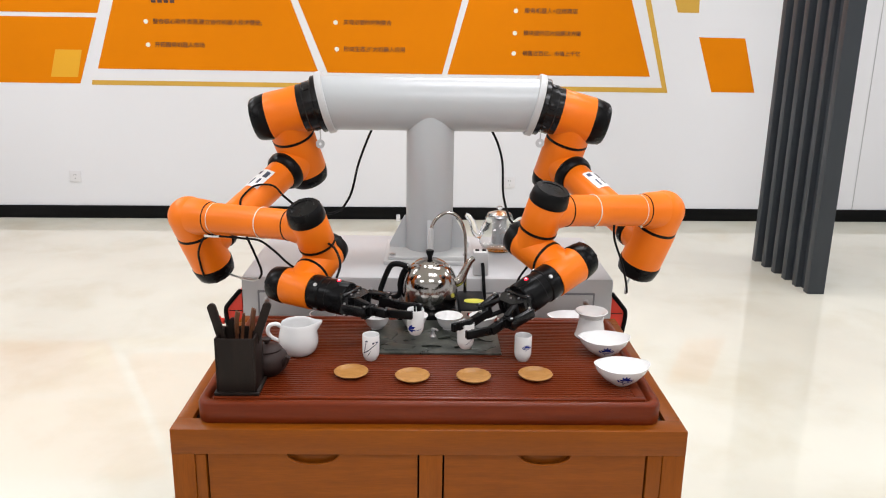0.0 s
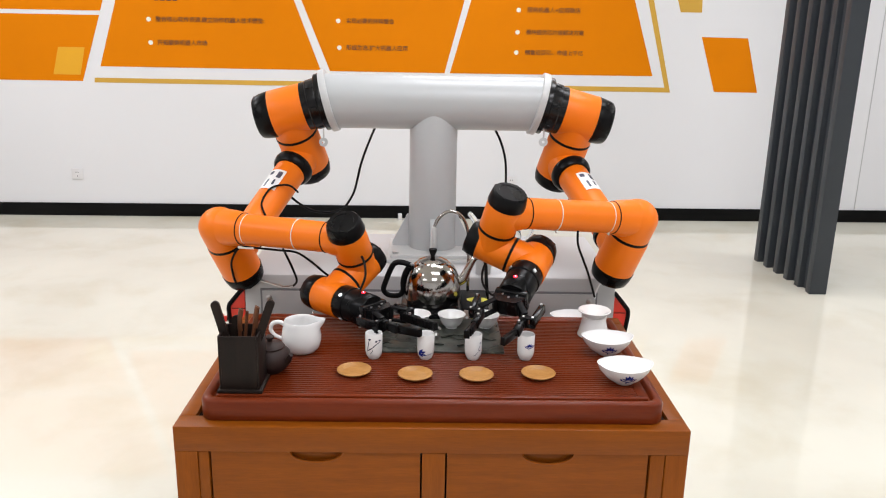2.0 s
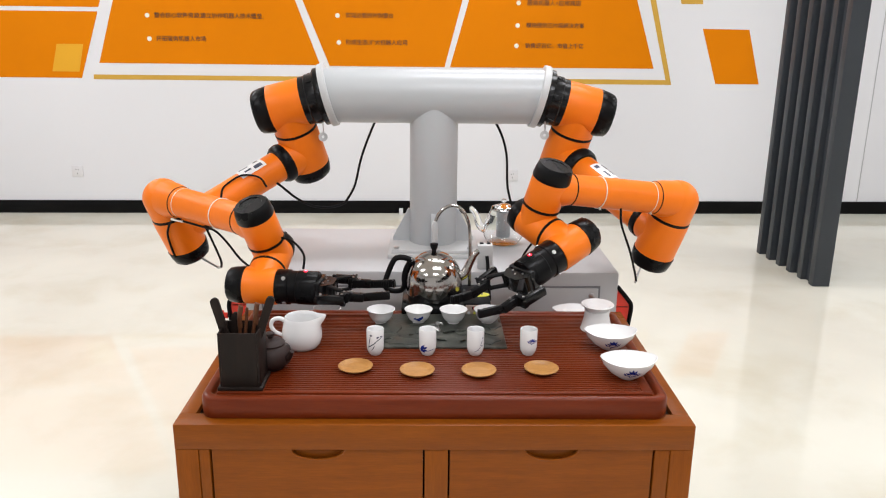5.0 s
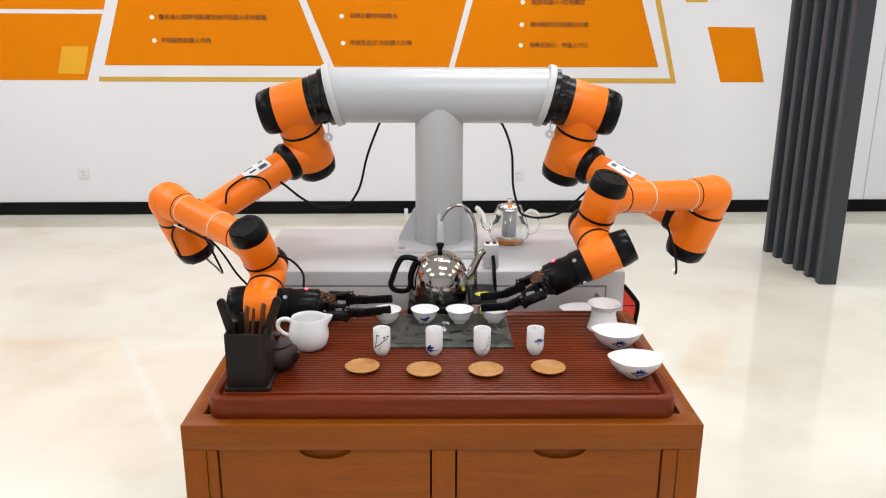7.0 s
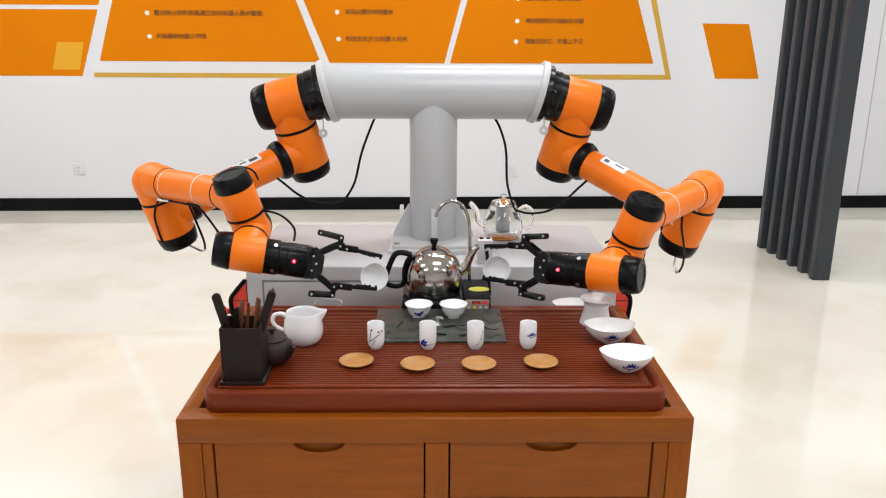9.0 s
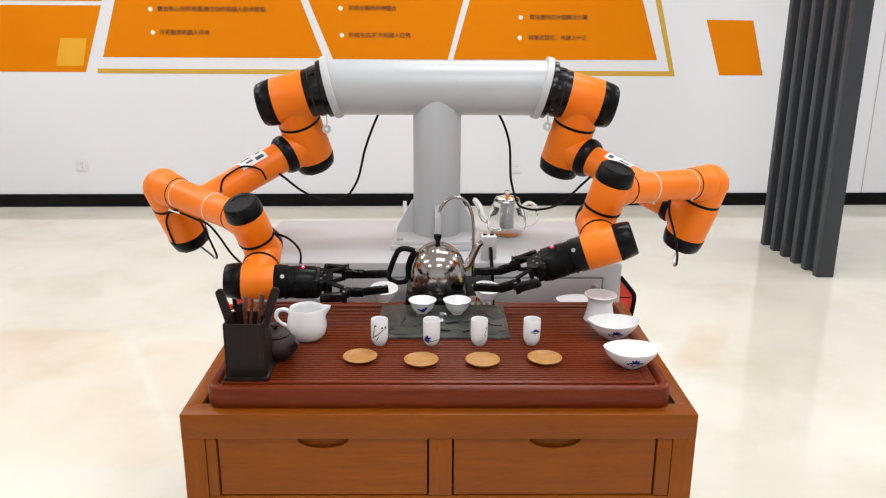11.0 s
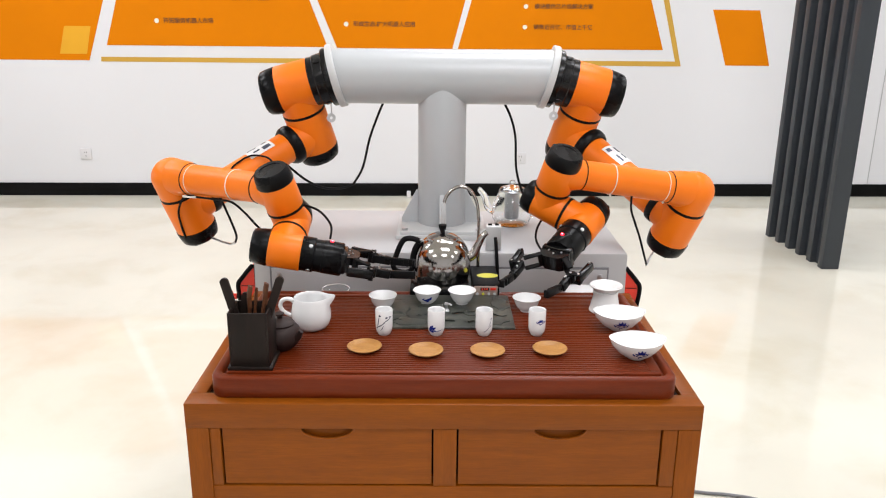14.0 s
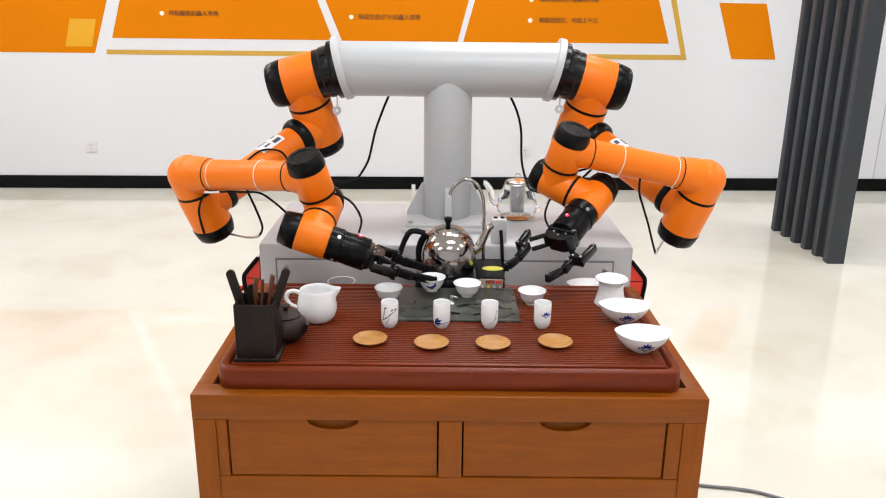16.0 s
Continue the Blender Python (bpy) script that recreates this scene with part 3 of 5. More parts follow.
def boat_dish(x, y, turn, size, label, motif=True, flat=0.95, z=TRAY):
    """A boat-shaped porcelain tea scoop with two pointed ends."""
    c = thing("tea_scoop", pose(x, y, z, 0, 0, turn), label, "porcelain dish")
    b = bmesh.new()
    loops = []
    for fr, z, out in ((0.30, 0.0, 0), (0.34, 0.002, 0), (0.62, 0.012, 0), (0.88, 0.027, 0), (1.0, 0.041, 0), (0.975, 0.0415, 1), (0.84, 0.028, 1), (0.58, 0.014, 1), (0.25, 0.007, 1)):
        lp = []
        for k in range(40):
            a = 2 * math.pi * k / 40
            px = math.copysign(abs(math.cos(a)) ** 1.0, math.cos(a))
            wy = abs(math.sin(a)) ** 1.2 * math.copysign(1, math.sin(a))
            lift = 0.005 * abs(px) ** 4 * (fr ** 3)
            lp.append((0.056 * size * px * fr, 0.044 * size * wy * fr ** 0.9, (z + lift) * size * flat))
        loops.append(lp)
    loft(b, loops)
    body = part("body", b, PORCELAIN, c, sharp=60)
    if motif:
        glaze(c, body, lotus(-0.003, 0.0225 * size * flat, 0.036), INK, PETAL)
    return c
boat_dish(0.374, 0.118, 4, 1.0, "boat-shaped white porcelain scoop with a blue lotus")
boat_dish(0.370, 0.262, 2, 1.0, "boat-shaped white porcelain scoop with a blue flower")
boat_dish(0.345, 0.537, 6, 1.0, "boat-shaped white porcelain scoop behind the tea tray", False, 0.95, TOP - 0.010)

st = thing("strainer_stand", pose(0.363, 0.371, TRAY), "white porcelain strainer on a waisted stand", "tea strainer")
bm = bmesh.new()
lathe(bm, [(0, 0.002), (0.0340, 0.0), (0.0355, 0.002), (0.0330, 0.010), (0.0292, 0.026), (0.0272, 0.038), (0.0282, 0.047), (0.026, 0.047), (0.024, 0.036), (0, 0.03)])
part("stand", bm, PORCELAIN, st)
bm = bmesh.new()
lathe(bm, [(0, 0.043), (0.0255, 0.0472), (0.029, 0.053), (0.0355, 0.058), (0.0368, 0.0598), (0.0355, 0.0615), (0.027, 0.0575), (0.020, 0.051), (0, 0.048)])
part("strainer", bm, PORCELAIN, st)

pit = thing("milk_pitcher", pose(-0.279, 0.262, TRAY), "white porcelain serving pitcher with loop handle", "pitcher")
bm = bmesh.new()
PIT = [(0, 0.001), (0.026, 0.0), (0.030, 0.002), (0.0370, 0.010), (0.0412, 0.024), (0.0415, 0.036), (0.0392, 0.050), (0.0362, 0.061), (0.0355, 0.068), (0.0345, 0.0695), (0.0332, 0.068), (0.0340, 0.060), (0.0372, 0.048), (0.0390, 0.034), (0.034, 0.014), (0, 0.007)]
lathe(bm, PIT, seg=48)
for v in bm.verts:
    a = math.atan2(v.co.y, v.co.x)
    if v.co.z > 0.050:
        k = max(0.0, math.cos(a)) ** 14 * min(1, (v.co.z - 0.050) / 0.014)
        v.co.x += 0.016 * k
        v.co.z += 0.004 * k
part("body", bm, PORCELAIN, pit, sharp=60)
bm = bmesh.new()
sweep(bm, [(-0.034, 0, 0.058), (-0.046, 0, 0.064), (-0.060, 0, 0.060), (-0.064, 0, 0.047), (-0.057, 0, 0.035), (-0.046, 0, 0.029), (-0.039, 0, 0.026)], (0.0048, 0.004), 10, 6)
part("handle", bm, PORCELAIN, pit)

pot = thing("clay_teapot", pose(-0.325, 0.160, TRAY, 0, 0, -28), "dark purple-brown clay teapot beside the tool holder", "teapot")
bm = bmesh.new()
lathe(bm, [(0, 0), (0.024, 0), (0.026, 0.003), (0.038, 0.014), (0.042, 0.026), (0.038, 0.040), (0.029, 0.049), (0.026, 0.050), (0, 0.050)], seg=40)
part("body", bm, CLAY, pot)
bm = bmesh.new()
lathe(bm, [(0, 0.049), (0.028, 0.0495), (0.029, 0.052), (0.024, 0.057), (0.010, 0.060), (0.005, 0.062), (0.005, 0.065), (0.009, 0.069), (0.009, 0.072), (0.005, 0.075), (0, 0.0755)], seg=32)
part("lid", bm, CLAY, pot)
bm = bmesh.new()
sweep(bm, [(0.034, 0, 0.024), (0.043, 0, 0.030), (0.048, 0, 0.038), (0.052, 0, 0.044)], (0.008, 0.0045), 10, 5)
part("spout", bm, CLAY, pot)
bm = bmesh.new()
sweep(bm, [(-0.034, 0, 0.040), (-0.050, 0, 0.046), (-0.060, 0, 0.034), (-0.054, 0, 0.018), (-0.038, 0, 0.014)], 0.0045, 10, 6)
part("handle", bm, CLAY, pot)

hold = thing("tool_holder", pose(-0.362, 0.088, TRAY), "dark square wooden holder for tea tools", "holder")
bm = bmesh.new()
box(bm, (0.084, 0.078, 0.008), (0, 0, 0.004), 0.002)
part("foot", bm, DARKWOOD, hold)
for s in (-1, 1):
    for nm, size, at in (("side", (0.004, 0.070, 0.105), (s * 0.035, 0, 0.0605)), ("face", (0.066, 0.004, 0.105), (0, s * 0.033, 0.0605))):
        bm = bmesh.new()
        box(bm, size, at, 0.001)
        part(nm, bm, DARKWOOD, hold)
def tool(name, dx, dy, lx, ly, top, mat, kind, label):
    c = thing(name, pose(-0.362 + dx, 0.088 + dy, TRAY + 0.012), label, "tea tool")
    foot, tip = Vector((0, 0, 0)), Vector((lx, ly, top))
    if kind == "flat":
        b = bmesh.new()
        d = (tip - foot).normalized()
        wide = Vector((d.z, 0, -d.x)).normalized()
        deep = d.cross(wide)
        m = Matrix(((wide.x, deep.x, d.x, 0), (wide.y, deep.y, d.y, 0), (wide.z, deep.z, d.z, 0), (0, 0, 0, 1)))
        n, h = (tip - foot).length, 0.0078
        pts = [(-h * 0.6, 0), (h * 0.6, 0), (h, n * 0.6)] + [(h * math.cos(radians(18 * k)), n - h + h * math.sin(radians(18 * k))) for k in range(11)] + [(-h, n * 0.6)]
        slab(b, pts, 0.007, m @ Matrix.Translation((0, 0.0035, 0)) @ FACE)
        part("blade", b, mat, c)
    elif kind == "scoop":
        b = bmesh.new()
        sweep(b, [foot, (foot + tip) * 0.5, tip], (0.003, 0.004), 8, 3)
        part("stem", b, mat, c)
        b = bmesh.new()
        sweep(b, [tip - Vector((0, 0, 0.02)), tip, tip + Vector((0.004, 0, 0.022))], (0.008, 0.007), 10, 4, 0.4)
        part("scoop", b, mat, c)
    else:
        b = bmesh.new()
        sweep(b, [foot, (foot + tip) * 0.5, tip], (0.004, 0.0028), 8, 3)
        part("stem", b, mat, c)
tool("tea_tongs", -0.006, -0.008, -0.042, 0.006, 0.158, DARKWOOD, "flat", "dark flat wooden tea tongs leaning in the holder")
tool("tea_shovel", 0.002, -0.004, 0.056, 0.006, 0.160, DARKWOOD, "flat", "dark flat wooden tea shovel leaning in the holder")
tool("tea_rest", -0.020, 0.014, 0.006, 0.008, 0.122, DARKWOOD, "flat", "dark wooden tea blade in the holder")
tool("tea_needle", -0.004, 0.004, 0.014, 0.006, 0.135, TOOLWOOD, "stem", "brown wooden tea needle in the holder")
tool("tea_spoon", 0.004, 0.010, 0.020, 0.006, 0.120, TOOLWOOD, "scoop", "brown wooden tea spoon in the holder")
tool("tea_pick", -0.008, 0.012, 0.002, 0.002, 0.115, TOOLWOOD, "scoop", "brown wooden tea pick in the holder")
tool("tea_funnel", 0.008, 0.000, 0.032, 0.004, 0.126, TOOLWOOD, "stem", "thin brown wooden tea stick in the holder")

# ---------------------------------------------------------------- heater, kettle and tap
unit = thing("induction_heater", pose(0.027, 0.452, TRAY), "black induction heater with a small red display", "heater")
bm = bmesh.new()
box(bm, (0.210, 0.148, 0.020), (0, 0.074, 0.010), 0.004)
box(bm, (0.190, 0.098, 0.050), (0, 0.095, -0.018), 0.004)
part("body", bm, BLACK_GLOSS, unit)
bm = bmesh.new()
box(bm, (0.064, 0.142, 0.031), (0.073, 0.073, 0.0155), 0.004)
housing = part("control_housing", bm, RUBBER, unit)
bm = bmesh.new()
box(bm, (0.056, 0.004, 0.025), (0.073, 0.0005, 0.0145), 0.002)
part("control_panel", bm, PANEL, housing, "grey-brown control panel")
bm = bmesh.new()
box(bm, (0.020, 0.003, 0.007), (0.070, -0.002, 0.0205), 0.0006)
part("display", bm, RUBBER, housing)
bm = bmesh.new()
for k in range(3):
    box(bm, (0.0030, 0.001, 0.0045), (0.0645 + 0.0055 * k, -0.0038, 0.0205))
part("digits", bm, SCREEN, housing, "lit red digits")
bm = bmesh.new()
box(bm, (0.014, 0.002, 0.006), (0.090, -0.0018, 0.0205), 0.0006)
part("badge", bm, RED, housing, "red badge")
for k in range(4):
    bm = bmesh.new()
    lathe(bm, [(0, 0), (0.0034, 0), (0.0034, 0.0015), (0, 0.002)], Matrix.Translation((0.053 + 0.0135 * k, -0.0014, 0.0085)) @ Matrix.Rotation(radians(90), 4, "X"), 12)
    part("key", bm, (FLANGE, YELLOW, FLANGE, FLANGE)[k], housing)
bm = bmesh.new()
lathe(bm, [(0, 0), (0.030, 0), (0.030, 0.0006), (0, 0.0006)], Matrix.Translation((0.080, 0.064, 0.0312)) @ Matrix.Diagonal((0.85, 0.55, 1, 1)), 32)
part("sticker", bm, YELLOW, unit, "yellow oval sticker")

ket = thing("kettle", pose(-0.002, 0.535, TRAY + 0.020), "polished steel kettle with black handle and knob", "kettle")
bm = bmesh.new()
lathe(bm, [(0, 0), (0.058, 0), (0.0635, 0.003), (0.0665, 0.014), (0.0685, 0.032), (0.0680, 0.048), (0.0650, 0.064), (0.0590, 0.079), (0.0500, 0.092), (0.040, 0.1000), (0.038, 0.101), (0.036, 0.100)], seg=56)
part("body", bm, CHROME, ket)
bm = bmesh.new()
lathe(bm, [(0.0375, 0.1005), (0.036, 0.104), (0.024, 0.110), (0.008, 0.113), (0, 0.1135)], seg=40)
lid_ = part("lid", bm, CHROME, ket)
bm = bmesh.new()
lathe(bm, [(0, 0.112), (0.0055, 0.112), (0.0055, 0.117), (0.0078, 0.122), (0.0098, 0.130), (0.0092, 0.133), (0, 0.1335)], seg=24)
part("knob", bm, RUBBER, lid_, "black knob")
bm = bmesh.new()
sweep(bm, [(0.055, -0.004, 0.050), (0.072, -0.004, 0.058), (0.080, -0.004, 0.072), (0.089, -0.004, 0.092), (0.098, -0.004, 0.108), (0.107, -0.004, 0.116)], (0.013, 0.0065), 14, 6)
part("spout", bm, CHROME, ket)
bm = bmesh.new()
sweep(bm, [(-0.052, -0.004, 0.092), (-0.074, -0.004, 0.099), (-0.092, -0.004, 0.096), (-0.104, -0.004, 0.076), (-0.115, -0.004, 0.046), (-0.119, -0.004, 0.030), (-0.111, -0.004, 0.018), (-0.094, -0.004, 0.014), (-0.078, -0.004, 0.017), (-0.0715, -0.004, 0.030), (-0.0715, -0.004, 0.052), (-0.066, -0.004, 0.074), (-0.058, -0.004, 0.088)], 0.0062, 10, 6, 1.15)
part("handle", bm, RUBBER, ket, "black loop handle")
bm = bmesh.new()
for k in range(2):
    sweep(bm, [(-0.045 + 0.02 * k, -0.03, 0.100), (-0.052 + 0.02 * k, -0.036, 0.106)], 0.0025, 8, 2)
part("hinge", bm, STEEL, ket)

tapw = thing("water_tap", pose(0, 0.585, TOP), "chrome gooseneck water tap over the kettle", "tap")
bm = bmesh.new()
sweep(bm, [(0.087, 0, -0.003), (0.087, 0, 0.12), (0.086, 0, 0.20), (0.080, 0, 0.240), (0.064, 0, 0.268), (0.040, 0, 0.277), (0.018, 0, 0.266), (0.004, 0, 0.245), (0.000, -0.004, 0.225)], 0.0042, 12, 8)
part("pipe", bm, CHROME, tapw)
bm = bmesh.new()
lathe(bm, [(0, 0.184), (0.0065, 0.184), (0.007, 0.186), (0.0062, 0.232), (0.004, 0.238), (0, 0.238)], Matrix.Translation((0.000, -0.004, 0)), 20)
part("nozzle", bm, FLANGE, tapw, "pale nozzle sleeve")

# ---------------------------------------------------------------- machine base, mast and beam
BZ = TOP + 0.09
base = thing("machine_cabinet", pose(-0.008, 0.0, 0.0), "light grey sheet-steel machine cabinet carrying the robot mast", "machine cabinet")
bm = bmesh.new()
box(bm, (0.966, 0.44, BZ - 0.06), (0.003, 0.87, 0.06 + (BZ - 0.06) / 2), 0.010)
part("body", bm, SHEET, base)
bm = bmesh.new()
box(bm, (0.875, 0.006, 0.16), (0, 0.6485, BZ - 0.118), 0.001)
fp = part("front_panel", bm, STEEL_BOX, base)
bm = bmesh.new()
box(bm, (0.865, 0.006, 0.150), (0, 0.6465, BZ - 0.118), 0.002)
part("panel_face", bm, SHEET, fp)
for s in (-1, 1):
    bm = bmesh.new()
    lathe(bm, [(0, 0), (0.0075, 0), (0.0075, 0.003), (0.005, 0.004), (0, 0.004)], Matrix.Translation((s * 0.415, 0.6435, BZ - 0.062)) @ Matrix.Rotation(radians(90), 4, "X"), 16)
    part("lock", bm, STEEL, base, "round steel lock")
for s in (-1, 1):
    for yy in (0.70, 1.04):
        bm = bmesh.new()
        lathe(bm, drum(0.04, -0.02, 0.02, 0.006), Matrix.Translation((s * 0.40, yy, 0.04)) @ TO_X, 24)
        part("wheel", bm, RUBBER, base, "black castor wheel")
        bm = bmesh.new()
        box(bm, (0.05, 0.05, 0.03), (s * 0.40, yy, 0.055), 0.003)
        part("fork", bm, STEEL, base)

for s in (-1, 1):
    rb = thing("red_side_cover", pose(s * 0.482 - 0.008, 0.72, BZ - 0.11), "red plastic side cover with black rubber edge", "side cover", "red covers beside the machine cabinet")
    pts = [(0, -0.13), (s * 0.027, -0.13), (s * 0.033, -0.06), (s * 0.040, -0.005), (s * 0.040, 0.016), (s * 0.034, 0.028), (s * 0.004, 0.064), (0, 0.066)]
    bm = bmesh.new()
    slab(bm, pts if s > 0 else pts[::-1], 0.12, Matrix.Translation((0, 0.06, 0)) @ FACE)
    shell = part("shell", bm, RED, rb)
    bm = bmesh.new()
    sweep(bm, [(x + s * 0.002, -0.061, z) for x, z in pts[1:]], 0.0058, 8, 3)
    part("rubber_edge", bm, RUBBER, rb, "black rubber edge")
    bm = bmesh.new()
    box(bm, (0.034, 0.002, 0.0016), (s * 0.017, -0.0605, 0.012))
    part("seam", bm, RUBBER, shell)
es = thing("stop_button", pose(-0.555, 0.68, BZ - 0.135), "red mushroom stop button beside the side cover", "button")
bm = bmesh.new()
lathe(bm, [(0, 0), (0.008, 0), (0.008, 0.010), (0.014, 0.012), (0.015, 0.018), (0.010, 0.023), (0, 0.024)], Matrix.Translation((0.012, 0, 0)) @ TO_X @ pose(0, 0, 0, 180), 20)
part("head", bm, RED, es)
bm = bmesh.new()
sweep(bm, [(0.012, 0, 0), (0.06, 0.01, 0.0)], 0.006, 8, 2)
part("stem", bm, RUBBER, es)

AX, AY, AZ = 0.289, 0.8758, TOP + 0.5126
OFF = -0.0026
TILT, TOE = 14.57, 0.63
stand = thing("robot_mast", pose(OFF, AY, BZ), "light grey steel T-shaped robot mast", "robot mast")
bm = bmesh.new()
H = AZ - BZ
tl = math.tan(radians(TILT))
ring_a, ring_b = [], []
R_ = 0.0720
SEG = 64
for k in range(SEG):
    a = 2 * math.pi * k / SEG
    yy, zz = R_ * math.cos(a), R_ * math.sin(a)
    ring_a.append(bm.verts.new((-(AX - 0.004) - zz * tl, yy, H + zz)))
    ring_b.append(bm.verts.new(((AX - 0.004) + zz * tl, yy, H + zz)))
for k in range(SEG):
    bm.faces.new((ring_a[k], ring_a[(k + 1) % SEG], ring_b[(k + 1) % SEG], ring_b[k]))
bm.faces.new(ring_a[::-1])
bm.faces.new(ring_b)
part("beam", bm, GREY, stand)
bm = bmesh.new()
lathe(bm, drum(0.0655, 0.012, H - 0.02, 0.002), seg=56)
part("post", bm, GREY, stand)
bm = bmesh.new()
box(bm, (0.245, 0.232, 0.012), (0, 0, 0.006), 0.002)
bp = part("base_plate", bm, FLANGE, stand)
bm = bmesh.new()
box(bm, (0.225, 0.215, 0.010), (0, 0, 0.017), 0.002)
part("upper_plate", bm, FLANGE, bp)
for sx in (-1, 1):
    for sy in (-1, 1):
        bm = bmesh.new()
        lathe(bm, [(0, 0), (0.008, 0), (0.008, 0.006), (0, 0.006)], Matrix.Translation((sx * 0.100, sy * 0.095, 0.022)), 6)
        part("bolt", bm, STEEL, bp)
for k in range(4):
    bm = bmesh.new()
    slab(bm, [(0.04, 0), (0.112, 0), (0.112, 0.012), (0.070, 0.092), (0.04, 0.092)], 0.012, Matrix.Rotation(radians(90 * k), 4, "Z") @ Matrix.Translation((0, 0.006, 0.021)) @ FACE)
    part("gusset", bm, GREY, stand)
MOUNT = {}
for s, nm in ((-1, "left"), (1, "right")):
    al, be = radians(TILT), radians(TOE)
    a1 = Vector((s * math.cos(al) * math.cos(be), -math.cos(al) * math.sin(be), -math.sin(al)))
    o = Vector((OFF + s * AX, AY, AZ))
    MOUNT[s] = (o, a1)
    m = Matrix.Translation(o - Vector((OFF, AY, BZ))) @ a1.to_track_quat("Z", "Y").to_matrix().to_4x4()
    bm = bmesh.new()
    lathe(bm, drum(0.0845, -0.014, 0.004, 0.002), m, 56)
    part("flange", bm, FLANGE, stand, "off-white round flange")
    hk = thing("hanging_tag", pose(OFF + s * (AX + 0.008), AY - 0.035, AZ - (0.076 if s < 0 else 0.066)), "small steel ring tag hanging from a short wire", "tag", "tags under the beam")
    bm = bmesh.new()
    sweep(bm, [(0, 0, 0.006), (0.001, 0, -0.012), (0, 0, -0.020)], 0.0018, 6, 3)
    part("wire", bm, STEEL, hk)
    bm = bmesh.new()
    lathe(bm, [(0.004, -0.002), (0.012, -0.002), (0.012, 0.002), (0.004, 0.002), (0.004, -0.002)], Matrix.Translation((0, -0.002, -0.031)) @ Matrix.Rotation(radians(80), 4, "X"), 24)
    part("ring", bm, STEEL, hk)

for nm, pts in (("left", [(-0.155, 0.93, TOP + 0.46), (-0.178, 0.925, TOP + 0.41), (-0.204, 0.91, TOP + 0.34), (-0.224, 0.90, TOP + 0.26), (-0.250, 0.885, TOP + 0.215)]),
                ("right", [(0.155, 0.93, TOP + 0.46), (0.184, 0.925, TOP + 0.41), (0.201, 0.91, TOP + 0.35), (0.206, 0.90, TOP + 0.26), (0.222, 0.88, TOP + 0.20), (0.232, 0.875, TOP + 0.185)])):
    c = thing("arm_cable", pose(0, 0, 0), "black cable hanging from the beam to the robot arm", "cable", "cables under the beam")
    bm = bmesh.new()
    sweep(bm, pts, 0.0033, 8, 8)
    part("cord", bm, RUBBER, c)

KNOT = {-1: Vector((-0.250, 0.885, TOP + 0.215)), 1: Vector((0.232, 0.875, TOP + 0.185))}
TAIL = {}
for s in (-1, 1):
    TAIL[s] = thing("cable_tail", Matrix.Translation(KNOT[s]), "black cable sagging up to the orange upper arm", "cable", "cables under the beam")
    bm = bmesh.new()
    sweep(bm, [(0, 0, 0), (0.03, 0, -0.022), (0.08, 0, -0.036), (0.13, 0, -0.030), (0.18, 0, -0.012), (0.215, 0, 0.0)], 0.0033, 8, 6)
    part("cord", bm, RUBBER, TAIL[s])

psu = thing("power_box", pose(0.131, 0.685, BZ), "small white power box with a black cable", "power box")
bm = bmesh.new()
box(bm, (0.040, 0.036, 0.064), (0, 0, 0.032), 0.004)
part("case", bm, FLANGE, psu)
bm = bmesh.new()
for k in (-1, 1):
    box(bm, (0.010, 0.010, 0.004), (k * 0.009, 0, 0.065), 0.001)
part("sockets", bm, RUBBER, psu)
bm = bmesh.new()
sweep(bm, [(0.004, -0.019, 0.036), (0.006, -0.026, 0.020), (0.008, -0.042, -0.02), (0.012, -0.045, -0.075)], 0.0045, 8, 6)
part("plug_cord", bm, RUBBER, psu, "black plug cord")

gp = thing("glass_teapot", pose(0.200, 0.930, BZ), "clear glass teapot with a steel infuser", "glass teapot")
bm = bmesh.new()
lathe(bm, [(0, 0.001), (0.040, 0.0), (0.046, 0.003), (0.056, 0.020), (0.058, 0.040), (0.052, 0.068), (0.042, 0.088), (0.038, 0.098), (0.0365, 0.098), (0.040, 0.086), (0.050, 0.067), (0.056, 0.040), (0.054, 0.020), (0.044, 0.005), (0, 0.004)], seg=44)
part("jug", bm, GLASS, gp)
bm = bmesh.new()
lathe(bm, [(0, 0.020), (0.020, 0.020), (0.021, 0.022), (0.0215, 0.092), (0.036, 0.099), (0.036, 0.101), (0.0205, 0.094), (0.0195, 0.024), (0, 0.024)], seg=32)
part("infuser", bm, STEEL, gp, "perforated steel infuser")
bm = bmesh.new()
lathe(bm, [(0, 0.100), (0.037, 0.100), (0.034, 0.108), (0.012, 0.115), (0.005, 0.118), (0.009, 0.124), (0.006, 0.130), (0, 0.131)], seg=32)
part("lid", bm, GLASS, gp)
bm = bmesh.new()
sweep(bm, [(-0.050, 0, 0.040), (-0.068, 0, 0.052), (-0.078, 0, 0.080), (-0.092, 0, 0.100), (-0.098, 0, 0.104)], (0.013, 0.006), 12, 6)
part("spout", bm, GLASS, gp)
bm = bmesh.new()
sweep(bm, [(0.044, 0, 0.082), (0.062, 0, 0.094), (0.082, 0, 0.084), (0.088, 0, 0.060), (0.078, 0, 0.034), (0.056, 0, 0.026)], 0.0055, 10, 6)
part("handle", bm, GLASS, gp)
gd = thing("glass_dish", pose(-0.262, 0.535, TOP - 0.010), "small thin glass dish with milky rim behind the tea tray", "glass dish")
bm = bmesh.new()
